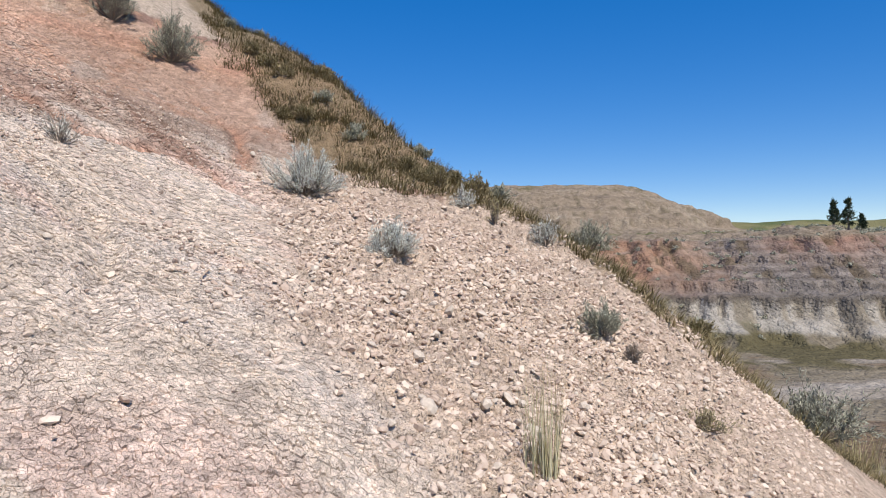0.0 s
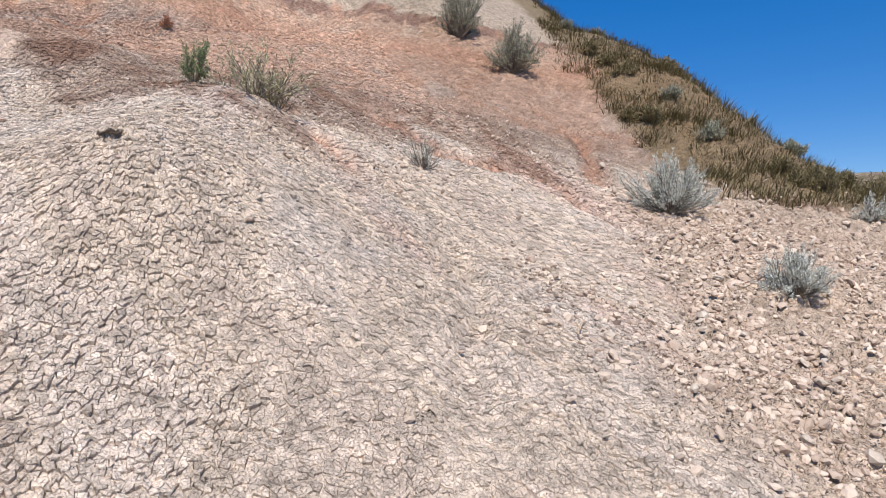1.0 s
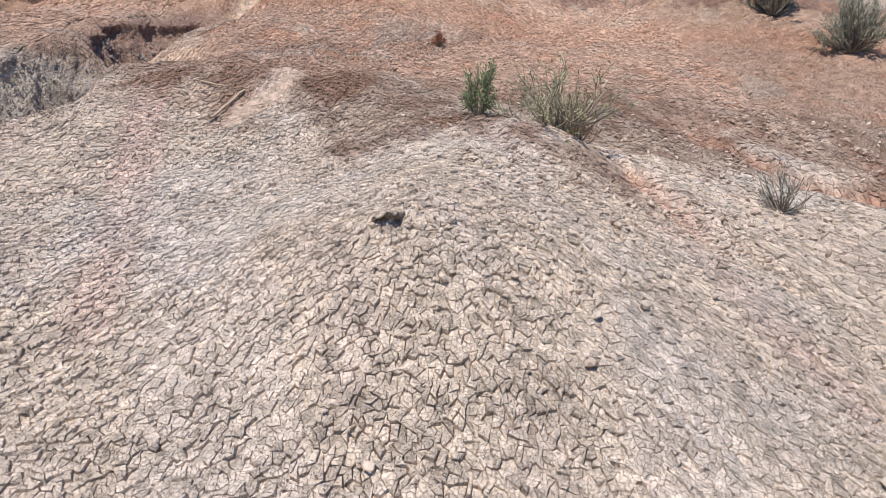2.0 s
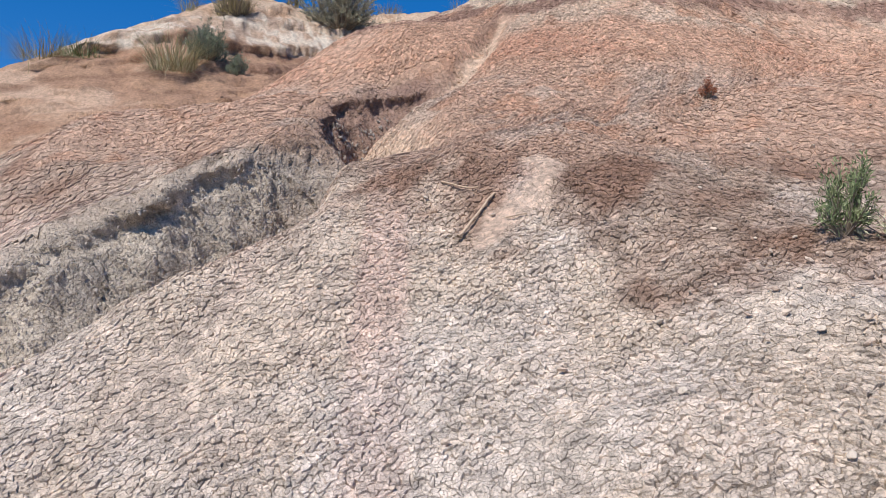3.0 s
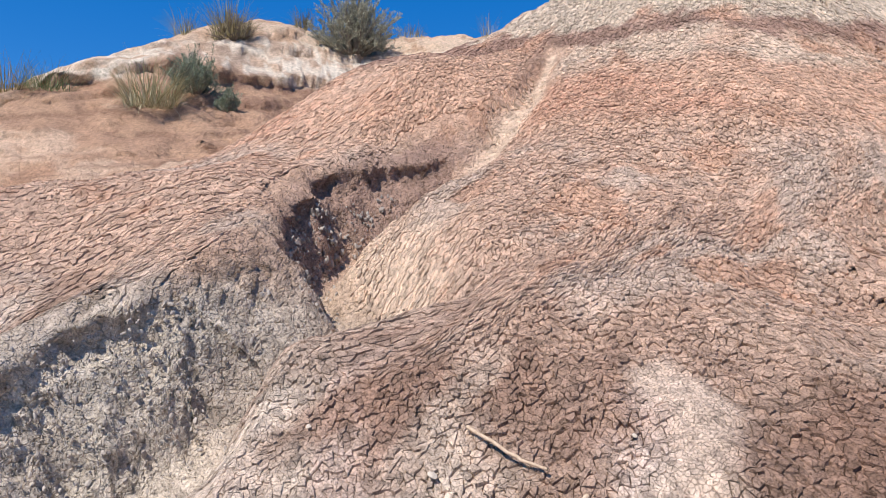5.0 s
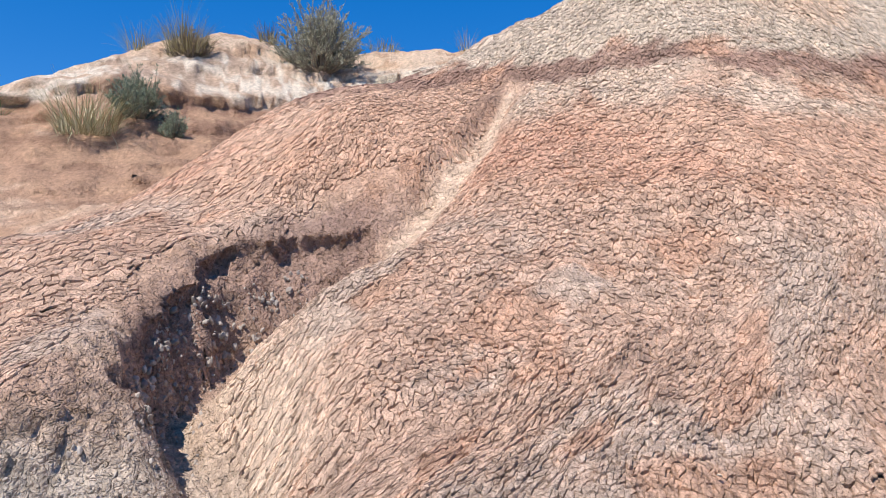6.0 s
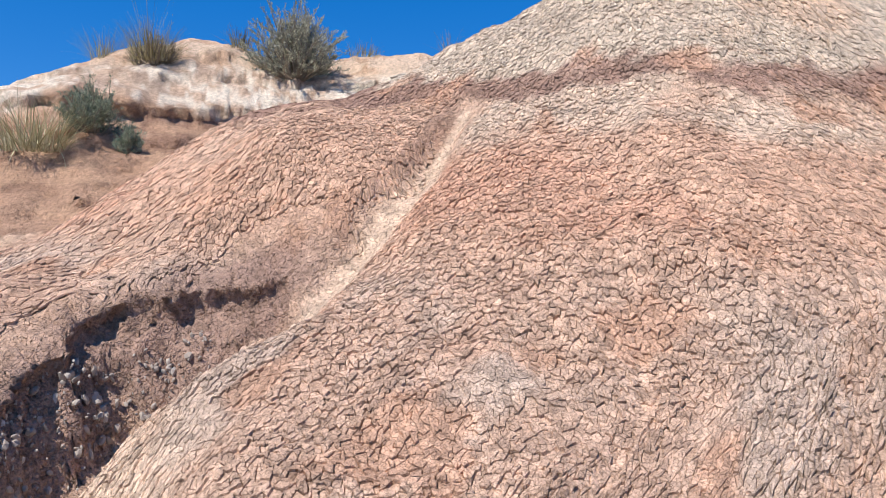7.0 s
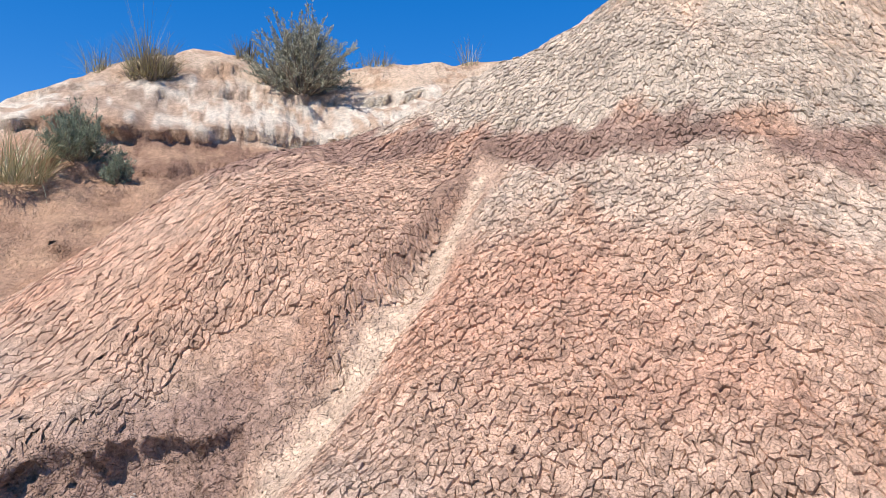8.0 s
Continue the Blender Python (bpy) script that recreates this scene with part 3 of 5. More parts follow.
def soil_attribute(ob, colours):
    layer = ob.data.color_attributes.new("soil", "FLOAT_COLOR", "POINT")
    layer.data.foreach_set("color", np.hstack([colours, np.ones((len(colours), 1))]).astype(np.float32).ravel())


def graded(lo, hi, step, down, up):
    """Even steps from lo to hi, widening gently outwards (rate, reach), then fast to the horizon."""
    mid = list(np.arange(lo, hi, step))
    sides = []
    for sign, p, (rate, reach) in ((-1, lo, down), (1, mid[-1], up)):
        side, gone, s = [], 0.0, step
        while gone < 1500:
            s = step + rate * gone if gone < reach else s * 1.13
            gone += s
            side.append(p + sign * gone)
        sides.append(side)
    return np.array(sides[0][::-1] + mid + sides[1])


def grid_faces(nx, ny):
    i = np.arange(ny - 1)[:, None] * nx + np.arange(nx - 1)[None, :]
    i = i.ravel()
    return np.stack([i, i + 1, i + nx + 1, i + nx], 1)


# ---- the ground: one sheet from the cracked slope to the horizon ----
TURN = radians(-14)
gu = graded(-10.1, -0.4, 0.0170, (0.0145, 8.5), (0.02, 6.0))
gv = graded(0.95, 3.5, 0.0160, (0.022, 4.0), (0.0115, 13.0))
U, V = np.meshgrid(gu, gv)
U, V = U.ravel(), V.ravel()
X, Y = U * math.cos(TURN) - V * math.sin(TURN), U * math.sin(TURN) + V * math.cos(TURN)
PX, PY = X, Y
Z, C, D = ground_height(X, Y)
Z = Z - D
# crumbling faces: the knoll juts out and sinks in sideways
face = ramp(-X, 12.6, 13.6) * ramp(X, -19.5, -17.5) * ramp(Y, -6, -3)
ledge = Z / 0.45 + 0.5 * vnoise(Y, X, 1.2, 151)
jut = 0.18 * fbm(Y, Z * 1.6, 0.9, 152, 4) + 0.13 * fbm(Y, Z * 2.2, 0.28, 153, 3) + 0.14 * (ledge - np.floor(ledge) - 0.5) * ramp(vnoise(Y, Z, 1.5, 154), -0.5, 0.2)
cap = Z + 0.22 * fbm(Y + 0.2 * X, X * 0.3, 1.3, 165, 3)
jut = jut + 0.30 * ramp(cap, 6.98, 7.10) * (1 - ramp(cap, 7.2, 7.9)) + 0.09 * ramp(cap, 6.40, 6.47) * (1 - ramp(cap, 6.5, 6.9)) + 0.14 * ramp(cap, 7.75, 7.81) * (1 - ramp(cap, 7.85, 8.2))
X = X + face * jut
near_gully = (PX < -5.9) & (PX > -10.2) & (PY > -1.2) & (PY < 4.0)
X[near_gully], Y[near_gully] = undercut(X[near_gully], Y[near_gully], Z[near_gully])
X, Y, Z = settled(X, Y, Z)
# small relief stands out square to the slope
grid = np.stack([X, Y, Z], 1).reshape(len(gv), len(gu), 3)
along_u, along_v = np.gradient(grid, axis=1), np.gradient(grid, axis=0)
square = np.cross(along_u, along_v).reshape(-1, 3)
square /= np.linalg.norm(square, axis=1)[:, None] + 1e-12


def plated(x, y):
    """Where the clay has dried into plates: not in the gully, the runnel, the scree, the turf or the knoll."""
    x, y = x + 0.10 * vnoise(x, y, 0.22, 172), y + 0.10 * vnoise(x, y, 0.22, 173)
    s = along(GULLY, x, y)[0]
    r = along(RUNNEL, x, y)[0]
    far_end = np.maximum(ramp(y, 2.3, 2.7), ramp(-x, 7.85, 8.1))
    m = 1 - ramp(s, -0.22, -0.10) * (1 - ramp(s + 0.22 * far_end, 0.55, 0.72)) * ramp(-x, 5.6, 6.2) * ramp(4.0 - y, 0, 0.2)
    m = m * ramp(np.abs(r), 0.07, 0.12) * ramp(x, -12.0, -11.6)
    m = m * (1 - ramp(scree(x, y), 0.25, 0.6)) * ramp(ridge_edge(x) - y, 0.2, 0.8)
    m = m * ramp(np.hypot(x - HOLE[0], y - HOLE[1]), 0.03, 0.06) * ramp(np.hypot(x + 1.54, y - 2.54), 0.03, 0.06)
    return m


# plates reach as far from the line of the walk as they can be told apart
WALK = [(0.2, 0.3, 0), (-1.4, 2.2, 0), (-4.2, 2.6, 0), (-7.2, 3.2, 0), (-8.6, 5.0, 0)]


def off_walk(x, y):
    return np.abs(along(WALK, x, y)[0]) + 0.25 * vnoise(x, y, 0.7, 171)


def plate_zone(x, y):
    edge = 0.35 * vnoise(x, y, 0.6, 174)
    return ramp(4.8 - off_walk(x, y), 0, 0.5) * plated(x, y) * ramp(1.7 - x + edge, 0, 0.8) * ramp(y + 1.3 + edge, 0, 0.8)


zone = np.zeros(PX.size)
m = (PX > -13) & (PX < 3) & (PY > -3) & (PY < 11)
zone[m] = plate_zone(PX[m], PY[m])
SHEET = (np.stack([X, Y, Z], 1).reshape(len(gv), len(gu), 3), square.reshape(len(gv), len(gu), 3), C.reshape(len(gv), len(gu), 3))
D = D * (1 - zone) - 0.030 * zone
X, Y, Z = X + square[:, 0] * D, Y + square[:, 1] * D, Z + square[:, 2] * D
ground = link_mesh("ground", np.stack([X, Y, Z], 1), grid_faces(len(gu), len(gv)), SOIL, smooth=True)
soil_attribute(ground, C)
tagged(ground, "pale and rust-banded cracked badlands clay slope cut by a gully", "ground", kind="structure")


def on_sheet(x, y):
    """Place, outward direction and soil colour of the smooth slope over points of the plan."""
    u, v = x * math.cos(TURN) + y * math.sin(TURN), -x * math.sin(TURN) + y * math.cos(TURN)
    fi, fj = np.interp(u, gu, np.arange(len(gu))), np.interp(v, gv, np.arange(len(gv)))
    i, j = np.minimum(fi.astype(int), len(gu) - 2), np.minimum(fj.astype(int), len(gv) - 2)
    a, b = (fi - i)[..., None], (fj - j)[..., None]
    return [(g[j, i] * (1 - a) + g[j, i + 1] * a) * (1 - b) + (g[j + 1, i] * (1 - a) + g[j + 1, i + 1] * a) * b for g in SHEET]


def clay_plates(PITCH, least, most, pieces):
    """Dried clay plates on a shaken honeycomb, parted by cracks of uneven width."""
    q, r = np.meshgrid(np.arange(int(-16 / PITCH), int(4 / PITCH)), np.arange(int(-2 / PITCH), int(11 / PITCH)))
    q, r = q.ravel(), r.ravel()
    cx, cy = (q + r / 2) * PITCH, r * PITCH * 0.866
    k = (cx > -12.2) & (cx < 2.2) & (cy > -1.8) & (cy < 9.0)
    q, r, cx, cy = q[k], r[k], cx[k], cy[k]
    d = off_walk(cx, cy)
    k = (d >= least) & (d < most) & (plate_zone(cx, cy) > 0.45)
    q, r = q[k], r[k]

    def corner(a, b, down):
        x, y = (a + b / 2) * PITCH, b * PITCH * 0.866
        x, y = x + PITCH * (1.0 if down else 0.5), y + PITCH * (0.577 if down else 0.289)
        t, d = hashed(a, b, 181 + down) * 6.283, 0.52 * PITCH * np.sqrt(hashed(a, b, 185 + down))
        x, y = x + np.cos(t) * d, y + np.sin(t) * d
        # open cracks come and go over the slope
        size = 0.5 + 0.5 * vnoise(x, y, 2 * PITCH, 65)
        wide = np.clip(1.5 * hashed(a, b, 193 + down) - 0.25 + 0.5 * (size - 0.5), 0, 1)
        return x, y, wide * (0.3 + 0.7 * ramp(fbm(x, y, 0.5, 64, 4), -0.45, 0.2))

    pts = [corner(*c) for c in ((q, r, 0), (q - 1, r, 1), (q - 1, r, 0), (q - 1, r - 1, 1), (q, r - 1, 0), (q, r - 1, 1))]
    ox, oy, wide = [np.stack([c[k] for c in pts], 1) for k in range(3)]
    mx, my = ox.mean(1), oy.mean(1)
    tongue, tw = along(TONGUE, mx + 0.05 * vnoise(mx, my, 0.12, 55), my)
    calm = np.exp(-(tongue / tw) ** 4)
    wide = (0.12 + 0.88 * wide) * (1 - 0.85 * calm)[:, None]
    n = len(mx)
    P, N, S = on_sheet(np.hstack([ox, mx[:, None]]), np.hstack([oy, my[:, None]]))
    N /= np.linalg.norm(N, axis=2)[:, :, None] + 1e-9
    centre, out = P[:, 6], N[:, 6]
    some = ramp(wide.mean(1), 0.05, 0.45)
    lift = (hashed(q, r, 195) - 0.5) * (0.002 + 0.012 * some) * (1 - calm)
    tip = (np.stack([hashed(q, r, 196), hashed(q, r, 197)], 1) - 0.5) * (0.05 + 0.17 * some)[:, None] * (1 - calm)[:, None]
    border = 0.010 + 0.022 * (1 - ramp(plate_zone(mx, my), 0.45, 0.9))
    floor_ring = P[:, :6] - N[:, :6] * (0.001 + 0.020 * wide + border[:, None])[:, :, None]
    gap = np.clip(0.02 + 0.16 * wide, 0, 0.24)[:, :, None] * (0.03 / PITCH) ** 0.5
    rim = P[:, :6] * (1 - gap) + centre[:, None] * gap
    lean = (rim[:, :, 0] - centre[:, None, 0]) * tip[:, None, 0] + (rim[:, :, 1] - centre[:, None, 1]) * tip[:, None, 1]
    up = lift[:, None] + lean - 0.0035 * wide - border[:, None]
    rim = rim + N[:, :6] * up[:, :, None]
    top = centre + out * (lift + 0.0015 - border)[:, None]
    V = np.concatenate([floor_ring, rim, top[:, None]], 1)
    shade = np.concatenate([S[:, :6], S[:, :6], S[:, 6:]], 1)
    a = np.arange(6)
    b = (a + 1) % 6
    wall = np.stack([a, b, 6 + b, 6 + a], 1)
    cap = np.stack([6 + a, 6 + b, np.full(6, 12)], 1)
    # the first plates that lie along the foot of the walk are single pieces, the others one sheet
    near = np.hypot(mx + 5.3, my - 2.75)
    single = np.argsort(near)[:pieces]
    rest = np.setdiff1d(np.arange(n), single)

    def mesh(name, cells, parent):
        v = V[cells].reshape(-1, 3)
        base = np.arange(len(cells))[:, None, None] * 13
        quads, tris = (base + wall[None]).reshape(-1, 4), (base + cap[None]).reshape(-1, 3)
        me = bpy.data.meshes.new(name)
        me.vertices.add(len(v))
        me.vertices.foreach_set("co", v.astype(np.float32).ravel())
        me.loops.add(quads.size + tris.size)
        me.loops.foreach_set("vertex_index", np.concatenate([quads.ravel(), tris.ravel()]).astype(np.int32))
        me.polygons.add(len(quads) + len(tris))
        me.polygons.foreach_set("loop_start", np.concatenate([np.arange(len(quads)) * 4, quads.size + np.arange(len(tris)) * 3]).astype(np.int32))
        me.update(calc_edges=True)
        me.polygons.foreach_set("use_smooth", np.zeros(len(quads) + len(tris), bool))
        me.materials.append(PLATE)
        ob = new(name, me)
        ob.parent = parent
        soil_attribute(ob, shade[cells].reshape(-1, 3))
        return ob

    for c in single:
        mesh("clay_plate", np.array([c]), ground)
    tagged(mesh("clay_plates", rest, ground), "dried clay plates parted by cracks", kind="stuff")


clay_plates(0.0245, -1.0, 1.9, 290)
clay_plates(0.041, 1.9, 5.0, 0)


def height_at(x, y):
    """Height of the ground under a place on the true plan."""
    a, b = np.array([float(x)]), np.array([float(y)])
    for _ in range(8):
        h = ground_height(a, b, False)[0]
        u, v, w = settled(a, b, h)
        a, b = a + x - u, b + y - v
    return float(settled(a, b, ground_height(a, b, False)[0])[2][0])


# ---- the far side of the valley ----
def far_height(x, y):
    foot = 80 + 7 * fbm(x, y * 0, 17, 101, 4) - 0.10 * (x - 35)
    flute = np.abs(vnoise(x + 0.5 * vnoise(x, y, 3, 103), y * 0.15, 2.3, 102))
    p = y - foot + 3.4 * (flute - 0.4) + 2.6 * fbm(x, y * 0.6, 6, 104, 4)
    z = -10.9 + 0.25 * fbm(x, y, 9, 108, 3) + 2.6 * ramp(p, 0, 7) + 2.7 * ramp(p, 6.5, 8.6) + 0.3 * ramp(p, 9, 12) + 1.5 * ramp(p, 12, 12.9)
    z = z + 2.2 * ramp(p, 13.5, 20) + 1.0 * ramp(p, 19.5, 20.3) + 1.6 * ramp(p, 21, 26) + 0.8 * ramp(p, 25.6, 26.4) + 1.2 * ramp(p, 28, 36)
    z = z + 1.5 * np.exp(-((x - 52) / 7) ** 2 - ((y - 106) / 7) ** 2)
    d = np.hypot(np.maximum(0, x - 27) / 38, (y - 178) / 46) + 0.07 * fbm(x, y, 9, 105, 4) + 0.05 * np.abs(vnoise(x, y, 3.5, 106)) + 0.02 * np.sin(y * 0.9)
    mesa = 13.8 * (1 - ramp(d, 0.12, 1.15)) ** 0.8
    mesa = np.minimum(mesa, 12.3 + 0.05 * mesa) - 0.9 * ramp(mesa, 3.4, 3.0) * ramp(mesa, 0.5, 3.0)
    mesa = mesa + 0.35 * ramp(mesa, 1, 3) * fbm(x, y, 3.0, 109, 3)
    return np.maximum(z + 0.75 * ramp(p, 3, 8) * fbm(x, y, 2.2, 107, 4), z + mesa), p, d


fx, fy = np.arange(-30, 90, 0.34), np.concatenate([np.arange(26, 70, 0.6), np.arange(70, 118, 0.28), np.arange(118, 240, 0.8)])
FX, FY = [a.ravel() for a in np.meshgrid(fx, fy)]
FZ, FP, FD = far_height(FX, FY)
FC = np.empty((FX.size, 3))
FC[:] = (0.30, 0.25, 0.18)


def lay(k, colour):
    global FC
    FC = FC * (1 - k[:, None]) + np.array(colour) * k[:, None]


wob = FZ + 0.8 * fbm(FX, FY, 7, 111, 4)
lay(ramp(fbm(FX * 0.35, FY, 4, 117, 4), -0.1, 0.25) * (1 - ramp(FP, -8, -4)), (0.235, 0.165, 0.11))
lay(ramp(fbm(FX * 0.35, FY, 6, 118, 4), 0.1, 0.3) * (1 - ramp(FP, -6, -3)), (0.42, 0.36, 0.29))
lay(ramp(fbm(FX, FY, 7, 112, 4), -0.15, 0.1) * ramp(FP, -16, -10) * (1 - ramp(FP, 5, 7)), (0.165, 0.14, 0.075))
lay(np.exp(-((FY - 62 - 0.25 * (FX - 40)) / 1.6) ** 2) * 0.9, (0.50, 0.44, 0.37))
lay(ramp(wob, -9.9, -9.4) * 0.85 * (0.2 + 0.8 * ramp(fbm(FX, FY * 0.4, 2.4, 110, 3), -0.1, 0.25)), (0.54, 0.49, 0.42))
lay(ramp(wob, -6.7, -6.4) * 0.9, (0.15, 0.125, 0.10))
lay(ramp(wob, -6.0, -5.4) * 0.9, (0.27, 0.235, 0.21))
lay(ramp(wob, -4.4, -3.0) * ramp(fbm(FX, FY, 5, 113, 4), -0.1, 0.2) * 0.7, (0.37, 0.32, 0.275))
beds = np.sin(wob * 5.0 + 1.5 * fbm(FX, FY, 12, 126, 2))
lay(ramp(beds, 0.45, 0.9) * ramp(wob, -5.5, -4.5) * (1 - ramp(wob, 1, 2)) * 0.65, (0.14, 0.115, 0.095))
lay(ramp(-beds, 0.5, 0.95) * ramp(wob, -5.5, -4.5) * (1 - ramp(wob, 1, 2)) * 0.45, (0.42, 0.36, 0.30))
rusty = 1 - ramp(FX + 6 * fbm(FX, FY, 9, 114, 3), 26, 38)
lay(ramp(wob, -6.5, -4) * rusty * 0.8 * (0.5 + 0.5 * ramp(fbm(FX, FY, 4, 127, 3), -0.3, 0.2)), (0.43, 0.235, 0.145))
lay(ramp(fbm(FX, FY, 2.6, 128, 3), 0.15, 0.4) * ramp(wob, -6, -4) * rusty * 0.7, (0.50, 0.34, 0.235))
lay(np.exp(-((FX - 52) / 8) ** 2 - ((FY - 105) / 7) ** 2) * 0.9, (0.42, 0.20, 0.125))
lay(ramp(fbm(FX, FY, 2.2, 115, 4), 0.22, 0.42) * 0.75 * ramp(wob, -5, -3), (0.16, 0.12, 0.075))
lay(ramp(wob, 1.8, 2.6), (0.37, 0.29, 0.21))
lay(ramp(np.sin(wob * 2.2 + 0.6), 0.5, 0.9) * ramp(wob, 3, 4) * 0.55, (0.25, 0.195, 0.145))
lay(ramp(fbm(FX * 0.6, FY, 3.0, 119, 4), 0.1, 0.4) * ramp(wob, 2, 3) * 0.6, (0.45, 0.37, 0.275))
lay(ramp(fbm(FX, FY, 1.8, 129, 3), 0.25, 0.42) * ramp(wob, 2, 3) * 0.6, (0.18, 0.145, 0.09))
lay(ramp(wob, 13.3, 14.6) * ramp(fbm(FX, FY, 6, 116, 4), -0.3, 0.1), (0.19, 0.17, 0.08))
lay(ramp(FD, 1.05, 1.2) * ramp(FP, 34, 44), (0.17, 0.175, 0.075))
FC *= 0.68
cliffs = link_mesh("backdrop", np.stack([FX, FY, FZ], 1), grid_faces(len(fx), len(fy)), FAR_SOIL, smooth=True)
soil_attribute(cliffs, FC)
tagged(cliffs, "banded grey, white and rust badlands cliffs below a tan flat-topped mesa", "cliff", kind="structure")

hx, hy = np.arange(-300, 620, 4.0), np.arange(260, 560, 6.0)
HX, HY = [a.ravel() for a in np.meshgrid(hx, hy)]
HZ = -6 + 19.0 * ramp(HY + 20 * fbm(HX, HY, 90, 121, 3), 270, 420) + 2.5 * fbm(HX, HY, 60, 122, 4) + 2.2 * ramp(HX, 150, 260)
HC = np.empty((HX.size, 3))
HC[:] = (0.105, 0.125, 0.05)
dry = ramp(fbm(HX, HY, 35, 123, 4), 0.0, 0.3)[:, None]
HC = HC * (1 - dry) + np.array((0.20, 0.18, 0.085)) * dry
green_hill = link_mesh("backdrop", np.stack([HX, HY, HZ], 1), grid_faces(len(hx), len(hy)), FAR_SOIL, smooth=True)
soil_attribute(green_hill, HC)
tagged(green_hill, "distant low green grassy hill ridge under blue sky", "hill", kind="structure")

# ---- plants ----
SILVER = tinted("silver_sage_leaf", (0.38, 0.39, 0.345), (0.74, 0.745, 0.67), 30, 0.8, 0.0, 0.7)
GREYGREEN = tinted("grey_green_leaf", (0.19, 0.19, 0.145), (0.46, 0.45, 0.34), 30, 0.8, 0.0, 0.7)
GREEN = tinted("green_leaf", (0.11, 0.15, 0.065), (0.30, 0.34, 0.175), 30, 0.7, 0.0, 0.7)
BLUEGREEN = tinted("blue_green_leaf", (0.14, 0.175, 0.12), (0.35, 0.385, 0.275), 30, 0.75, 0.0, 0.7)
DRY = tinted("dry_grass_blade", (0.19, 0.155, 0.07), (0.48, 0.42, 0.24), 20, 0.8, 0.0, 0.8)
OLIVE = tinted("olive_brown_grass", (0.10, 0.085, 0.035), (0.35, 0.28, 0.155), 2.2, 0.85, 0.0, 0.5)
OLIVEGREEN = tinted("yellow_green_leaf", (0.27, 0.26, 0.15), (0.60, 0.56, 0.37), 30, 0.75, 0.0, 0.7)
BARK = tinted("grey_brown_bark", (0.12, 0.095, 0.075), (0.30, 0.25, 0.20), 40, 0.9, 0.4)
WOOD = tinted("sun_bleached_wood", (0.36, 0.25, 0.17), (0.62, 0.48, 0.35), 60, 0.8, 0.4)
RED = tinted("rust_red_flower", (0.28, 0.09, 0.045), (0.50, 0.20, 0.11), 40, 0.8, 0.0, 0.6)
PINE = tinted("dark_pine_needle", (0.03, 0.045, 0.028), (0.085, 0.11, 0.06), 4, 0.8, 0.0, 0.6)
STONE = tinted("pale_clay_stone", (0.42, 0.34, 0.27), (0.66, 0.57, 0.47), 25, 0.9, 0.5)
GRAVEL = tinted("pink_tan_gravel", (0.46, 0.35, 0.275), (0.68, 0.55, 0.44), 12, 0.92, 0.5, 0.75)


def blades(rng, n, spread, length, width, lean, droop=0.5, seg=4):
    """Grass blades as tapering bent strips round the origin."""
    a, r = rng.uniform(0, 2 * np.pi, n), spread * np.sqrt(rng.uniform(0, 1, n))
    base = np.stack([np.cos(a) * r, np.sin(a) * r, np.zeros(n)], 1)
    out_a = a + rng.normal(0, 0.6, n)
    tilt = np.abs(rng.normal(0, lean, n)) + 0.25 * lean
    ln = length * rng.uniform(0.55, 1.1, n)
    side = np.stack([-np.sin(out_a), np.cos(out_a), np.zeros(n)], 1)
    verts, p, ang = [], base, tilt
    for k in range(seg + 1):
        w = width * (1 - 0.92 * k / seg) * rng.uniform(0.8, 1.2, n)
        verts += [p - side * w[:, None] / 2, p + side * w[:, None] / 2]
        ang = tilt + droop * (k / seg) * rng.uniform(0.3, 1.2, n)
        step = np.stack([np.cos(out_a) * np.sin(ang), np.sin(out_a) * np.sin(ang), np.cos(ang)], 1)
        p = p + step * (ln / seg)[:, None]
    v = np.stack(verts, 1).reshape(-1, 3)
    m = 2 * (seg + 1)
    f = [np.arange(n)[:, None] * m + np.array([2 * k, 2 * k + 1, 2 * k + 3, 2 * k + 2]) for k in range(seg)]
    return v, np.concatenate(f)


def leaves(rng, centres, dirs, length, width):
    """Small pointed leaves, each a folded diamond, growing from centres along dirs."""
    n = len(centres)
    d = dirs + rng.normal(0, 0.45, (n, 3))
    d /= np.linalg.norm(d, axis=1)[:, None]
    s = np.cross(d, rng.normal(0, 1, (n, 3)))
    s /= np.linalg.norm(s, axis=1)[:, None] + 1e-9
    up = np.cross(s, d)
    ln = length * rng.uniform(0.6, 1.3, n)[:, None]
    mid = centres + d * ln * 0.5 + up * ln * 0.12
    v = np.stack([centres, mid - s * width / 2, centres + d * ln, mid + s * width / 2], 1).reshape(-1, 3)
    return v, np.arange(n)[:, None] * 4 + np.array([0, 1, 2, 3])


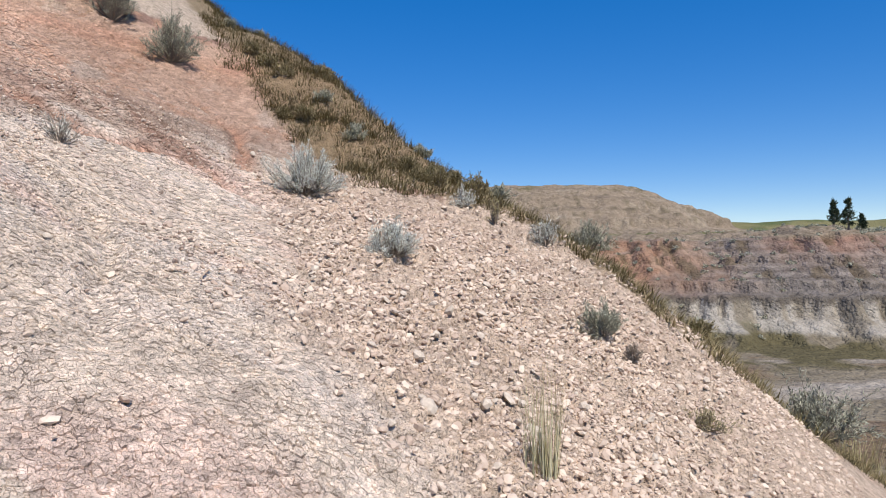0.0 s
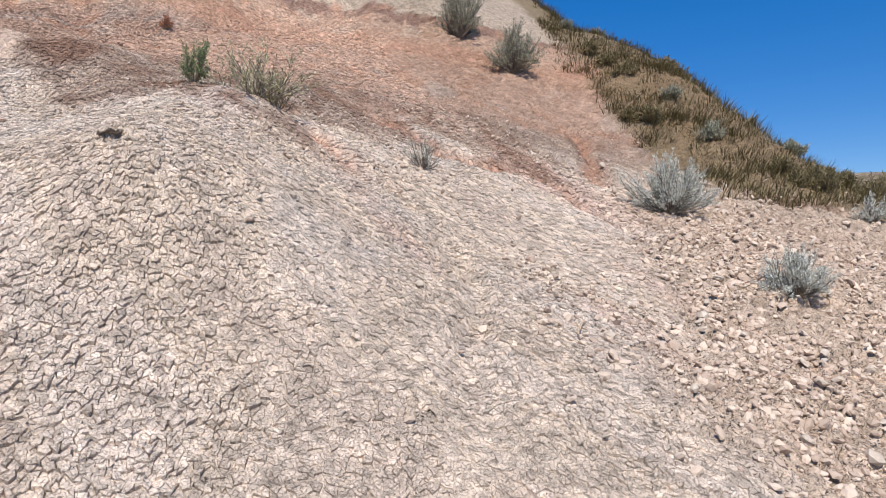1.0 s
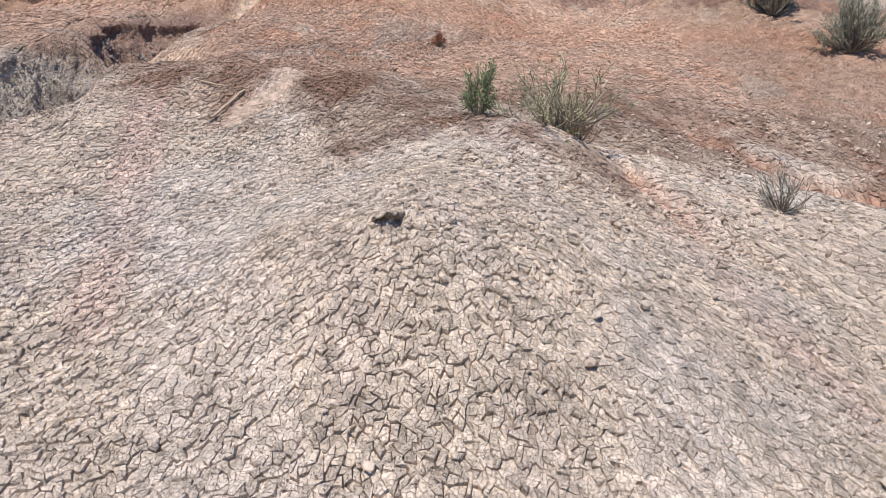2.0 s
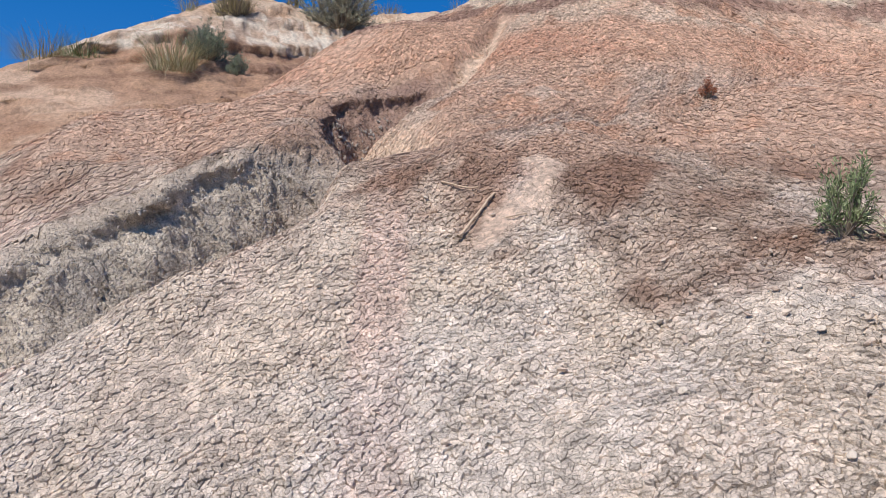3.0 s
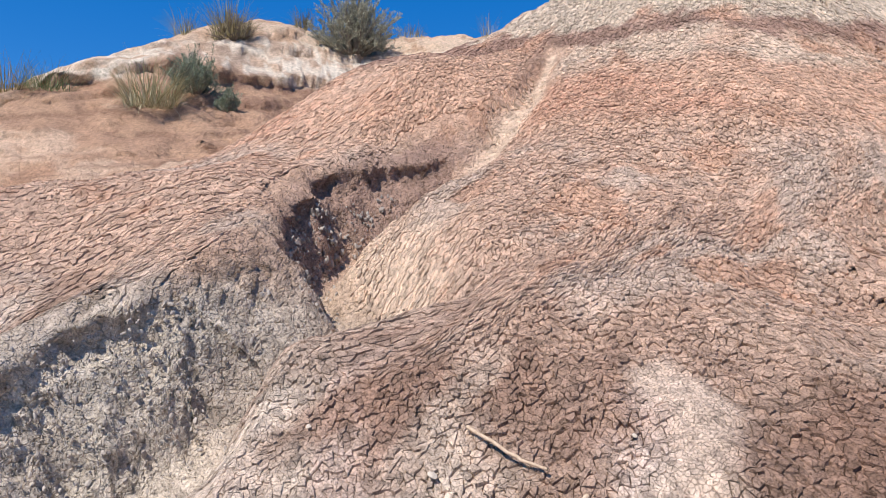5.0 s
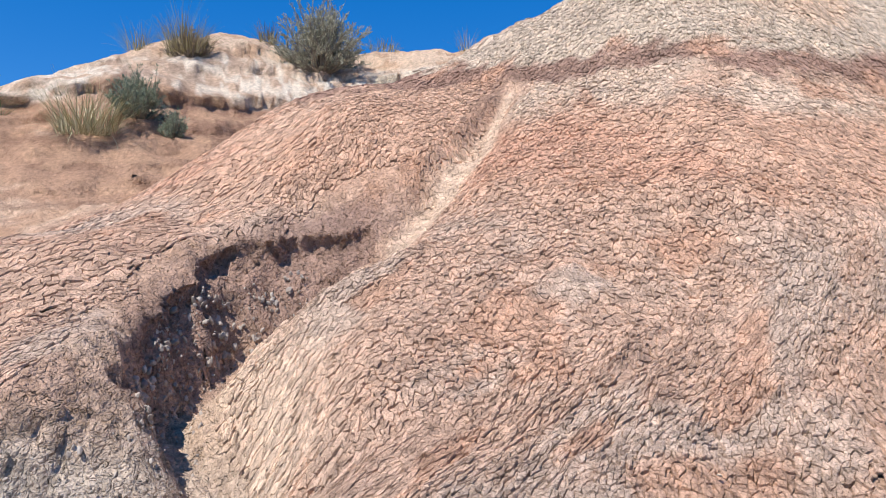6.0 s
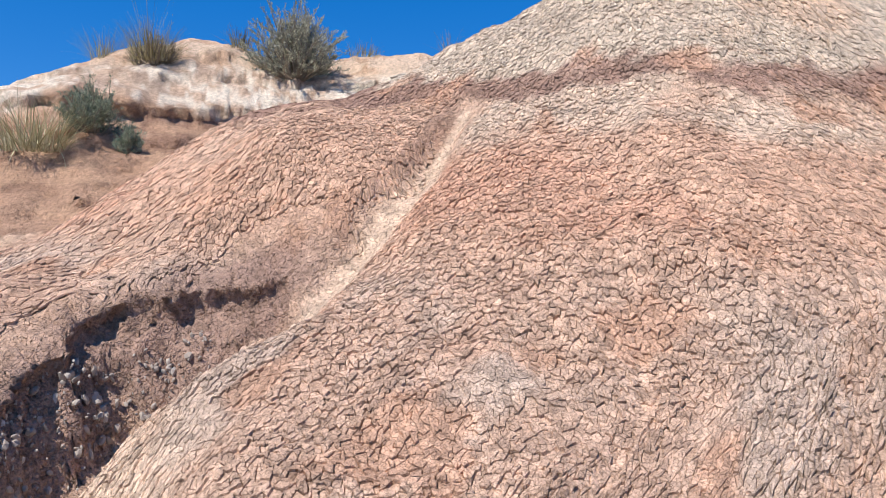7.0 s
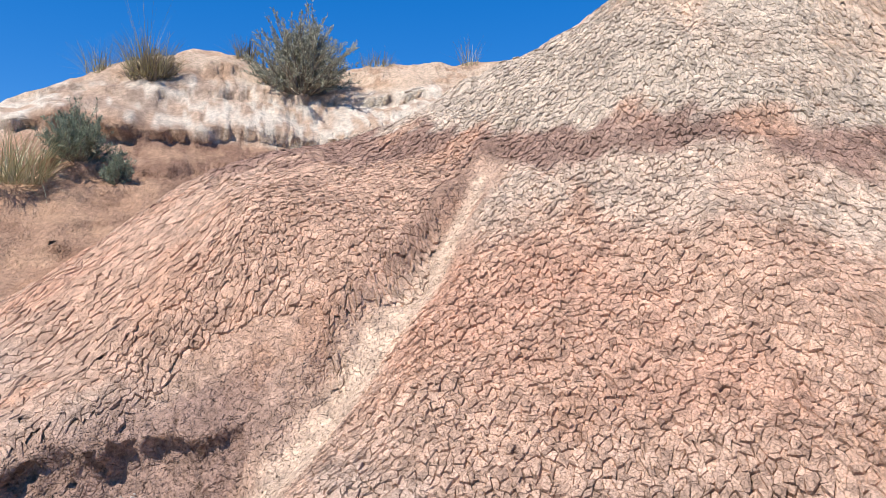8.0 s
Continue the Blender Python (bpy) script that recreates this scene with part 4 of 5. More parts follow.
def tubes(paths, radii, sides=5):
    """Tapered stems along point lists."""
    V, F, base = [], [], 0
    for pts, (r0, r1) in zip(paths, radii):
        pts = np.asarray(pts, float)
        t = np.gradient(pts, axis=0)
        t /= np.linalg.norm(t, axis=1)[:, None] + 1e-9
        ref = np.array([0.31, 0.95, 0.07])
        u = np.cross(t, ref)
        u /= np.linalg.norm(u, axis=1)[:, None] + 1e-9
        w = np.cross(t, u)
        n = len(pts)
        rad = np.linspace(r0, r1, n)[:, None, None]
        a = np.linspace(0, 2 * np.pi, sides, endpoint=False)
        ring = pts[:, None, :] + rad * (u[:, None, :] * np.cos(a)[None, :, None] + w[:, None, :] * np.sin(a)[None, :, None])
        V.append(ring.reshape(-1, 3))
        k = np.arange(n - 1)[:, None] * sides
        j = np.arange(sides)[None, :]
        q = np.stack([k + j, k + (j + 1) % sides, k + sides + (j + 1) % sides, k + sides + j], -1).reshape(-1, 4)
        F.append(q + base)
        base += n * sides
    return np.concatenate(V), np.concatenate(F)


def stand(name, x, y, label, category, group="", sink=0.02, z=None):
    e = new(name)
    e.empty_display_size = 0.1
    e.matrix_basis = pose(x, y, (height_at(x, y) if z is None else z) - sink, 0, 0, 0)
    tagged(e, label, category, group)
    return e


def under(name, vf, mat, parent, label=""):
    ob = link_mesh(name, vf[0], vf[1], mat, smooth=False)
    ob.parent = parent
    if label:
        tagged(ob, label)
    return ob


def shrub(name, x, y, width, height, mat, label, seed, leaf=0.03, count=3000, stems=26, upright=0.5, group="", z=None, wood=BARK):
    """A low woody shrub: branching stems in a dome with many narrow leaves."""
    rng = np.random.default_rng(seed)
    count, stems = int(count * 1.8), int(stems * 1.3)
    thing = stand(name, x, y, label, "shrub", group, z=z)
    paths, radii, centres, dirs = [], [], [], []
    for k in range(stems):
        a, el = rng.uniform(0, 2 * np.pi), rng.uniform(0.03, 1.0) ** upright
        tip = np.array([np.cos(a) * width / 2 * np.cos(el * 1.5), np.sin(a) * width / 2 * np.cos(el * 1.5), height * (0.18 + 0.80 * np.sin(el * 1.5))])
        tip *= rng.uniform(0.75, 1.08)
        root = np.array([np.cos(a), np.sin(a), 0]) * width * 0.04
        bend = np.array([rng.normal(0, 0.06), rng.normal(0, 0.06), -0.04]) * width
        line = [root + (tip - root) * s + bend * math.sin(math.pi * s) for s in np.linspace(0, 1, 6)]
        paths.append(line)
        radii.append((0.012 * height + 0.002, 0.0015))
        for j in range(4):
            s0 = rng.uniform(0.3, 0.9)
            b = root + (tip - root) * s0 + bend * math.sin(math.pi * s0)
            end = b + (tip - root) * rng.uniform(0.2, 0.38) + rng.normal(0, 0.10, 3) * width * 0.6
            paths.append([b, (b + end) / 2 + rng.normal(0, 0.01, 3), end])
            radii.append((0.005 * height + 0.001, 0.001))
    segs = [(np.asarray(p[i]), np.asarray(p[i + 1])) for p in paths for i in range(1 if len(p) < 4 else 2, len(p) - 1)] + [(np.asarray(p[0]), np.asarray(p[-1])) for p in paths if len(p) == 3]
    pick = rng.integers(0, len(segs), count)
    A = np.array([segs[i][0] for i in pick])
    B = np.array([segs[i][1] for i in pick])
    centres = A + (B - A) * rng.uniform(0, 1.1, (count, 1)) + rng.normal(0, 0.008, (count, 3))
    dirs = (B - A) / (np.linalg.norm(B - A, axis=1)[:, None] + 1e-9) + np.array([0, 0, 0.2]) + rng.normal(0, 0.35, (count, 3))
    keep = centres[:, 2] > 0.01
    under("stem", tubes(paths, radii, 3), wood, thing)
    under("foliage", leaves(rng, centres[keep], dirs[keep], leaf, leaf * 0.22), mat, thing)
    return thing


def grass(name, x, y, spread, length, n, mat, label, seed, width=0.005, lean=0.25, droop=0.6, group="", z=None):
    rng = np.random.default_rng(seed)
    thing = stand(name, x, y, label, "grass", group, z=z)
    under("blade", blades(rng, n, spread, length, width, lean, droop), mat, thing)
    return thing


# shrubs and tufts on the near slope
shrub("sagebrush", -1.48, 6.40, 0.74, 0.42, SILVER, "rounded silver-grey sagebrush on the pebbly slope", 11, 0.024, 8200, 60, 0.85, "sagebrush on the slope")
shrub("sagebrush", -0.50, 5.33, 0.43, 0.28, SILVER, "small silver-green sagebrush among loose stones", 12, 0.021, 4600, 40, 0.85, "sagebrush on the slope")
shrub("sagebrush", 0.87, 7.20, 0.36, 0.28, SILVER, "thin pale twiggy sagebrush above the scree", 13, 0.026, 900, 34, 0.85, "sagebrush on the slope")
shrub("small_shrub", 1.20, 5.75, 0.46, 0.27, GREYGREEN, "low sage-green shrub on pebbly slope", 14, 0.03, 2600, 28, 0.85)
shrub("small_shrub", 1.42, 5.62, 0.22, 0.16, BARK, "brown dried twiggy shrub beside a green one", 15, 0.02, 500, 20, 0.85)
shrub("small_shrub", -3.02, 5.05, 0.34, 0.22, SILVER, "sparse pale twiggy shrublet on bare clay", 16, 0.02, 420, 20, 0.85)
shrub("green_plant", -4.27, 3.97, 0.28, 0.32, GREEN, "small upright green plant on cracked clay", 17, 0.03, 900, 16, 0.85)
shrub("green_plant", -3.98, 4.28, 0.84, 0.37, OLIVEGREEN, "yellow-green spreading plant with dark dry stems", 18, 0.032, 1500, 30, 1.2)
shrub("dry_plant", -3.92, 4.40, 0.40, 0.34, DRY, "pale dried plant beside the green one", 19, 0.03, 520, 26, 0.85)
shrub("sagebrush", -4.40, 9.95, 0.85, 0.70, GREYGREEN, "grey-green sagebrush with dark stems high on the slope", 20, 0.038, 5000, 50, 0.85, "sagebrush on the slope")
shrub("sagebrush", -5.35, 10.05, 0.85, 0.80, GREYGREEN, "tall grey-green sagebrush with dark brown base", 21, 0.038, 4800, 50, 0.85, "sagebrush on the slope")
shrub("small_shrub", 0.0, 7.55, 0.30, 0.22, SILVER, "small pale shrub at the edge of the grass", 22, 0.025, 900, 22, 0.85)
shrub("small_shrub", 0.35, 7.2, 0.20, 0.26, DRY, "small dry twiggy plant on the scree", 23, 0.025, 300, 16, 0.85)
shrub("small_shrub", 1.49, 8.3, 0.62, 0.36, GREYGREEN, "dull green shrub below the grassy ridge", 24, 0.04, 2200, 30, 0.85)
shrub("small_shrub", 3.62, 7.15, 0.95, 0.50, GREYGREEN, "grey-green shrub with dry seed stalks at the slope edge", 25, 0.05, 3200, 40, 0.85)
grass("dry_grass", 3.95, 7.05, 0.30, 0.48, 220, DRY, "dry pale grass beside a shrub", 26, 0.006, 0.35)
shrub("small_shrub", 1.90, 5.28, 0.38, 0.17, DRY, "flat dry grey-brown plant on the scree", 27, 0.025, 700, 26, 0.9)
grass("grass_tuft", 0.48, 3.32, 0.075, 0.58, 60, DRY, "tall thin green and straw-coloured grass tuft", 28, 0.0045, 0.10, 0.10, "tall grass")
grass("grass_tuft", 0.47, 3.31, 0.085, 0.42, 60, OLIVEGREEN, "tall green grass stems in a narrow tuft", 29, 0.005, 0.10, 0.12, "tall grass")
shrub("red_plant", -6.71, 5.68, 0.15, 0.15, RED, "small rust-red plant on bare clay", 30, 0.018, 700, 22, 0.85)

# the knoll behind the crest
shrub("sagebrush", -17.49, 5.39, 1.80, 1.20, GREYGREEN, "large dark grey-green sagebrush on the pale knoll", 31, 0.06, 15000, 90, 0.85, "sagebrush on the knoll")
grass("grass_tuft", -15.50, 1.72, 0.38, 0.85, 520, OLIVEGREEN, "straw-coloured and green bunch grass", 32, 0.012, 0.6, 0.9, "bunch grass on the knoll")
shrub("green_shrub", -15.81, 2.35, 1.0, 0.72, BLUEGREEN, "blue-green leafy shrub on the rust bank", 33, 0.045, 6000, 50, 0.85)
shrub("green_shrub", -15.50, 2.85, 0.46, 0.42, BLUEGREEN, "small blue-green shrub on the rust bank", 34, 0.045, 1800, 26, 0.85)
grass("grass_tuft", -17.90, 3.00, 0.34, 0.72, 420, DRY, "shaggy grey-brown bunch grass with long stalks", 35, 0.012, 0.45, 0.9, "bunch grass on the knoll")
shrub("dry_plant", -17.80, 3.06, 0.8, 0.55, BARK, "dark dry shrub inside bunch grass", 36, 0.05, 900, 34, 0.85)
grass("grass_tuft", -18.07, 2.93, 0.10, 1.35, 26, DRY, "long pale seed stalks of bunch grass", 37, 0.008, 0.22, 0.4, "bunch grass on the knoll")
grass("grass_tuft", -18.62, 2.17, 0.20, 0.62, 140, DRY, "thin dry grass on the skyline", 38, 0.010, 0.5, 0.6, "bunch grass on the knoll")
grass("grass_tuft", -18.66, 4.53, 0.18, 0.45, 150, OLIVE, "short brown grass tuft on the skyline", 39, 0.012, 0.35, 0.5, "bunch grass on the knoll")
grass("grass_tuft", -18.56, 6.89, 0.30, 0.32, 160, DRY, "short dry grass on the skyline", 40, 0.010, 0.5, 0.6, "bunch grass on the knoll")
grass("grass_tuft", -17.68, 8.39, 0.16, 0.55, 50, DRY, "few thin grass stalks on the skyline", 41, 0.008, 0.3, 0.4, "bunch grass on the knoll")
grass("grass_tuft", -17.11, -0.55, 0.45, 0.75, 320, DRY, "loose dry and green grass on the knoll shoulder", 42, 0.010, 0.75, 0.7, "bunch grass on the knoll")
grass("grass_tuft", -16.72, 0.14, 0.35, 0.6, 200, GREEN, "green grass among dry stalks", 43, 0.010, 0.75, 0.7, "bunch grass on the knoll")


def ridge_grass():
    """The matted brown and olive grass along the ridge, in tufts."""
    rng = np.random.default_rng(50)
    n = 10500
    x = rng.uniform(-6.5, 4.8, n)
    up = rng.uniform(0, 1, n) * 4.6
    y = ridge_edge(x) + up - 0.2
    y = y + 0.4 * vnoise(x, y, 0.8, 131)
    bare = vnoise(x * 1.6, y * 0.5, 0.9, 132)
    keep = (bare < 0.6) | (up > 1.2)
    x, y = x[keep], y[keep]
    z = ground_height(x, y)[0] - 0.015
    V, F, base = [], [], 0
    kinds = [blades(rng, 10, 0.09, 0.145, 0.010, 0.9, 0.9, 2) for _ in range(24)]
    for i in range(len(x)):
        v, f = kinds[rng.integers(24)]
        s, a = rng.uniform(0.5, 1.35), rng.uniform(0, 6.28)
        c, d = math.cos(a) * s, math.sin(a) * s
        w = np.stack([v[:, 0] * c - v[:, 1] * d + 0.2 * v[:, 2] * s, v[:, 0] * d + v[:, 1] * c - 0.15 * v[:, 2] * s, v[:, 2] * s], 1)
        V.append(w + (x[i], y[i], z[i]))
        F.append(f + base)
        base += len(v)
    ob = link_mesh("ridge_grass", np.concatenate(V), np.concatenate(F), OLIVE)
    return tagged(ob, "matted olive-brown dry grass covering the hill ridge", "grass", kind="stuff")


ridge_grass()
rr = np.random.default_rng(52)
for k in range(26):
    bx = rr.uniform(-4.6, 3.2)
    by = float(ridge_edge(bx)) + rr.uniform(0.15, 3.2)
    size = rr.uniform(0.25, 0.45)
    shrub("ridge_shrub", bx, by, size, size * 0.5, OLIVE if rr.uniform() < 0.6 else GREYGREEN, "low olive-brown shrub in the ridge grass", 300 + k, 0.05, 900, 18, 0.6, "shrubs in the ridge grass")


# ---- stones ----
def rock_shape(seed, detail):
    rng = np.random.default_rng(seed)
    bm = bmesh.new()
    bmesh.ops.create_icosphere(bm, subdivisions=detail, radius=0.5)
    sx, sy, sz = rng.uniform(0.8, 1.2), rng.uniform(0.6, 0.95), rng.uniform(0.35, 0.65)
    for v in bm.verts:
        v.co = v.co * rng.uniform(0.78, 1.12)
        v.co.x, v.co.y, v.co.z = v.co.x * sx, v.co.y * sy, v.co.z * sz
    return bm


stone_meshes = []
for k in range(10):
    bm = rock_shape(400 + k, 2 if k < 4 else 1)
    me = bpy.data.meshes.new("stone")
    bm.to_mesh(me)
    bm.free()
    me.materials.append(STONE)
    stone_meshes.append(me)


def stone(x, y, size, label="pale angular clay stone lying loose on the slope"):
    ob = new("stone", random.choice(stone_meshes))
    ob.matrix_basis = pose(x, y, height_at(x, y) + size * 0.10, random.uniform(-25, 25), random.uniform(10, 45), random.uniform(0, 360)) @ Matrix.Diagonal((size, size, size, 1))
    return tagged(ob, label, "stone", "loose stones on the slope")


PALE_STONES = [(-2.88, 2.87, 0.027), (-3.27, 4.40, 0.046), (-2.57, 3.11, 0.051), (-2.61, 2.92, 0.041), (-3.05, 2.73, 0.047),
               (-3.99, 4.95, 0.065), (-2.79, 4.15, 0.040), (-3.18, 4.32, 0.055), (-0.93, 4.53, 0.10), (-1.50, 4.01, 0.054),
               (-0.15, 4.72, 0.069), (-1.22, 3.74, 0.071), (-1.95, 3.25, 0.041), (-2.06, 2.73, 0.032), (-0.94, 4.72, 0.05),
               (-3.17, 5.18, 0.094), (-0.36, 4.31, 0.094), (2.14, 6.04, 0.12), (1.34, 4.76, 0.10), (0.34, 3.91, 0.100),
               (-0.07, 3.21, 0.110), (-3.54, 2.38, 0.020)]
for sx, sy, size in PALE_STONES:
    stone(sx, sy, size)
placed = 0
while placed < 150:
    sx, sy = random.uniform(-2.4, 2.6), random.uniform(2.4, 8.0)
    if random.random() < float(scree(np.array([sx]), np.array([sy]))[0]):
        stone(sx, sy, random.choice((0.045, 0.055, 0.065, 0.08, 0.10)))
        placed += 1
placed = 0
while placed < 90:
    sx, sy = random.uniform(-6.5, -0.5), random.uniform(2.0, 7.5)
    stone(sx, sy, random.choice((0.018, 0.022, 0.028, 0.035)))
    placed += 1


def gravel():
    """Small stones of the scree, too many to count."""
    rng = np.random.default_rng(60)
    n = 80000
    x, y = rng.uniform(-5.0, 3.4, n), rng.uniform(2.0, 9.0, n)
    chance = scree(x, y) * (0.35 + 0.65 * ramp(vnoise(x, y, 0.5, 141), -0.4, 0.4)) * ramp(7.2 - y, -1.5, 2.5)
    extra = 0.015 + 0.26 * ramp(vnoise(x, y, 0.6, 142), -0.2, 0.5) * ramp(x, -4.8, -3.4) * ramp(y, 3.0, 3.8) * ramp(8.0 - y, 0, 1.5)
    keep = rng.uniform(0, 1, n) < np.maximum(chance, extra)
    x, y = x[keep], y[keep]
    z = ground_height(x, y)[0]
    shapes = []
    for k in range(12):
        bm = rock_shape(500 + k, 1)
        bm.verts.ensure_lookup_table()
        v = np.array([w.co for w in bm.verts])
        f = np.array([[w.index for w in g.verts] for g in bm.faces])
        shapes.append((v, f))
        bm.free()
    V, F, base = [], [], 0
    for i in range(len(x)):
        v, f = shapes[rng.integers(12)]
        R = np.array(Euler(rng.uniform(-0.6, 0.6, 3) + (0, 0.45, rng.uniform(0, 6.28))).to_matrix())
        V.append(v @ R.T * ((0.018 + 0.055 * rng.uniform() ** 2.0) * (1.0 if x[i] > -2 else 0.7)) + (x[i], y[i], z[i] + 0.002))
        F.append(f + base)
        base += len(v)
    ob = link_mesh("gravel", np.concatenate(V), np.concatenate(F), GRAVEL)
    return tagged(ob, "pink and tan angular gravel spread over the slope", "gravel", kind="stuff")


gravel()


CLOD = tinted("grey_brown_clod", (0.30, 0.255, 0.22), (0.44, 0.385, 0.335), 10, 0.95, 0.5, 0.6)


def gully_clods():
    """Crumbled clay lumps lying on the gully's bank and in its head."""
    rng = np.random.default_rng(65)
    n = 20000
    x, y = rng.uniform(-9.5, -6.8, n), rng.uniform(0.3, 3.7, n)
    s = along(GULLY, x, y)[0]
    keep = (s > -0.05) & (s < 0.50 - 0.32 * np.maximum(ramp(y, 2.3, 2.7), ramp(-x, 7.85, 8.1))) & (y < 3.3) & (rng.uniform(0, 1, n) < 0.55 + 0.3 * ramp(s, 0.05, 0.2))
    x, y = x[keep], y[keep]
    z = ground_height(x, y)[0]
    x, y = undercut(x, y, z)
    x, y, z = settled(x, y, z)
    shapes = []
    for k in range(8):
        bm = rock_shape(520 + k, 1)
        bm.verts.ensure_lookup_table()
        shapes.append((np.array([w.co for w in bm.verts]), np.array([[w.index for w in g.verts] for g in bm.faces])))
        bm.free()
    V, F, base = [], [], 0
    for i in range(len(x)):
        v, f = shapes[rng.integers(8)]
        R = np.array(Euler(rng.uniform(-1.2, 1.2, 3)).to_matrix())
        size = (0.010 + 0.030 * rng.uniform() ** 3) * (1.0 if x[i] > -8.2 else 1.7)
        V.append(v @ R.T * size * (1, 1, 1.3) + (x[i], y[i], z[i] - 0.3 * size))
        F.append(f + base)
        base += len(v)
    ob = link_mesh("clay_clods", np.concatenate(V), np.concatenate(F), CLOD)
    return tagged(ob, "crumbled grey-brown clay clods on the gully bank", "rubble", kind="stuff")


gully_clods()


# ---- overhanging clods along the gully's lips ----
def clay_ledge(line, wide, thick, seed):
    """A crumbly overhanging lip of clay along a line, part of the ground."""
    n, sides = 60, 14
    t = np.linspace(0, len(line) - 1, n)
    P = np.stack([np.interp(t, np.arange(len(line)), [q[k] for q in line]) for k in range(3)], 1)
    P[:, 2] += 0.02 * fbm(t * 0.5, t * 0, 0.6, seed, 3)
    a = np.linspace(0, 2 * np.pi, sides, endpoint=False)
    d = np.gradient(P, axis=0)
    side = np.stack([d[:, 1], -d[:, 0], np.zeros(n)], 1)
    side /= np.linalg.norm(side, axis=1)[:, None]
    taper = np.sin(np.pi * np.linspace(0.02, 0.98, n)) ** 0.5
    w = wide * taper * (1 + 0.35 * fbm(t * 1.0, t * 0 + 3, 0.5, seed + 1, 3))
    h = thick * taper * (1 + 0.3 * fbm(t * 1.0, t * 0 + 7, 0.4, seed + 2, 3))
    V = P[:, None, :] + side[:, None, :] * (w[:, None] * np.cos(a))[:, :, None]
    V[:, :, 2] += h[:, None] * np.sin(a)[None, :]
    V = V.reshape(-1, 3)
    lump = fbm(V[:, 0] * 1.0 + V[:, 2], V[:, 1] - V[:, 2], 0.09, seed + 3, 3)
    V += np.repeat(side, sides, 0) * (0.035 * lump)[:, None]
    V[:, 2] += 0.02 * fbm(V[:, 0], V[:, 1], 0.06, seed + 4, 2)
    k, j = np.arange(n - 1)[:, None] * sides, np.arange(sides)[None, :]
    F = np.stack([k + j, k + (j + 1) % sides, k + sides + (j + 1) % sides, k + sides + j], -1).reshape(-1, 4)
    ob = link_mesh("clay_ledge", V, F, SOIL, ground, smooth=True)
    soil_attribute(ob, ground_height(V[:, 0], V[:, 1], False)[1])
    return ob


clay_ledge([(-3.24, 2.55, 2.275), (-3.235, 2.585, 2.285), (-3.235, 2.62, 2.285), (-3.245, 2.66, 2.275)], 0.035, 0.016, 605)


# ---- fallen sticks ----
def stick(points, r0, r1, label, seed):
    rng = np.random.default_rng(seed)
    pts = []
    for k in range(len(points) - 1):
        (ax, ay), (bx, by) = points[k], points[k + 1]
        for s in np.linspace(0, 1, 6, endpoint=False):
            pts.append((ax + (bx - ax) * s, ay + (by - ay) * s))
    pts.append(points[-1])
    line = [(px + rng.normal(0, 0.0025), py + rng.normal(0, 0.0025), height_at(px, py)) for px, py in pts]
    zs = np.array([p[2] for p in line])
    zs = np.convolve(np.pad(zs, 3, mode="edge"), np.ones(7) / 7, "valid") + r0 * 0.9 + 0.006
    line = [(p[0], p[1], h) for p, h in zip(line, zs)]
    v, f = tubes([line], [(r0, r1)], 8)
    ob = link_mesh("stick", v, f, WOOD, smooth=True)
    return tagged(ob, label, "stick", "fallen sticks")


stick([(-5.625, 2.90), (-5.69, 3.00), (-5.78, 3.13), (-5.82, 3.22)], 0.009, 0.007, "bent sun-bleached stick lying on rust clay", 71)
stick([(-6.20, 3.06), (-6.02, 3.13), (-5.92, 3.17)], 0.006, 0.004, "thin pale stick lying on rust clay", 72)
stick([(-5.58, 3.16), (-5.53, 3.26)], 0.004, 0.003, "short twig on pale sand patch", 73)
stick([(-1.36, 3.80), (-1.33, 3.62), (-1.30, 3.55)], 0.006, 0.003, "dark bent twig half buried in clay", 74)


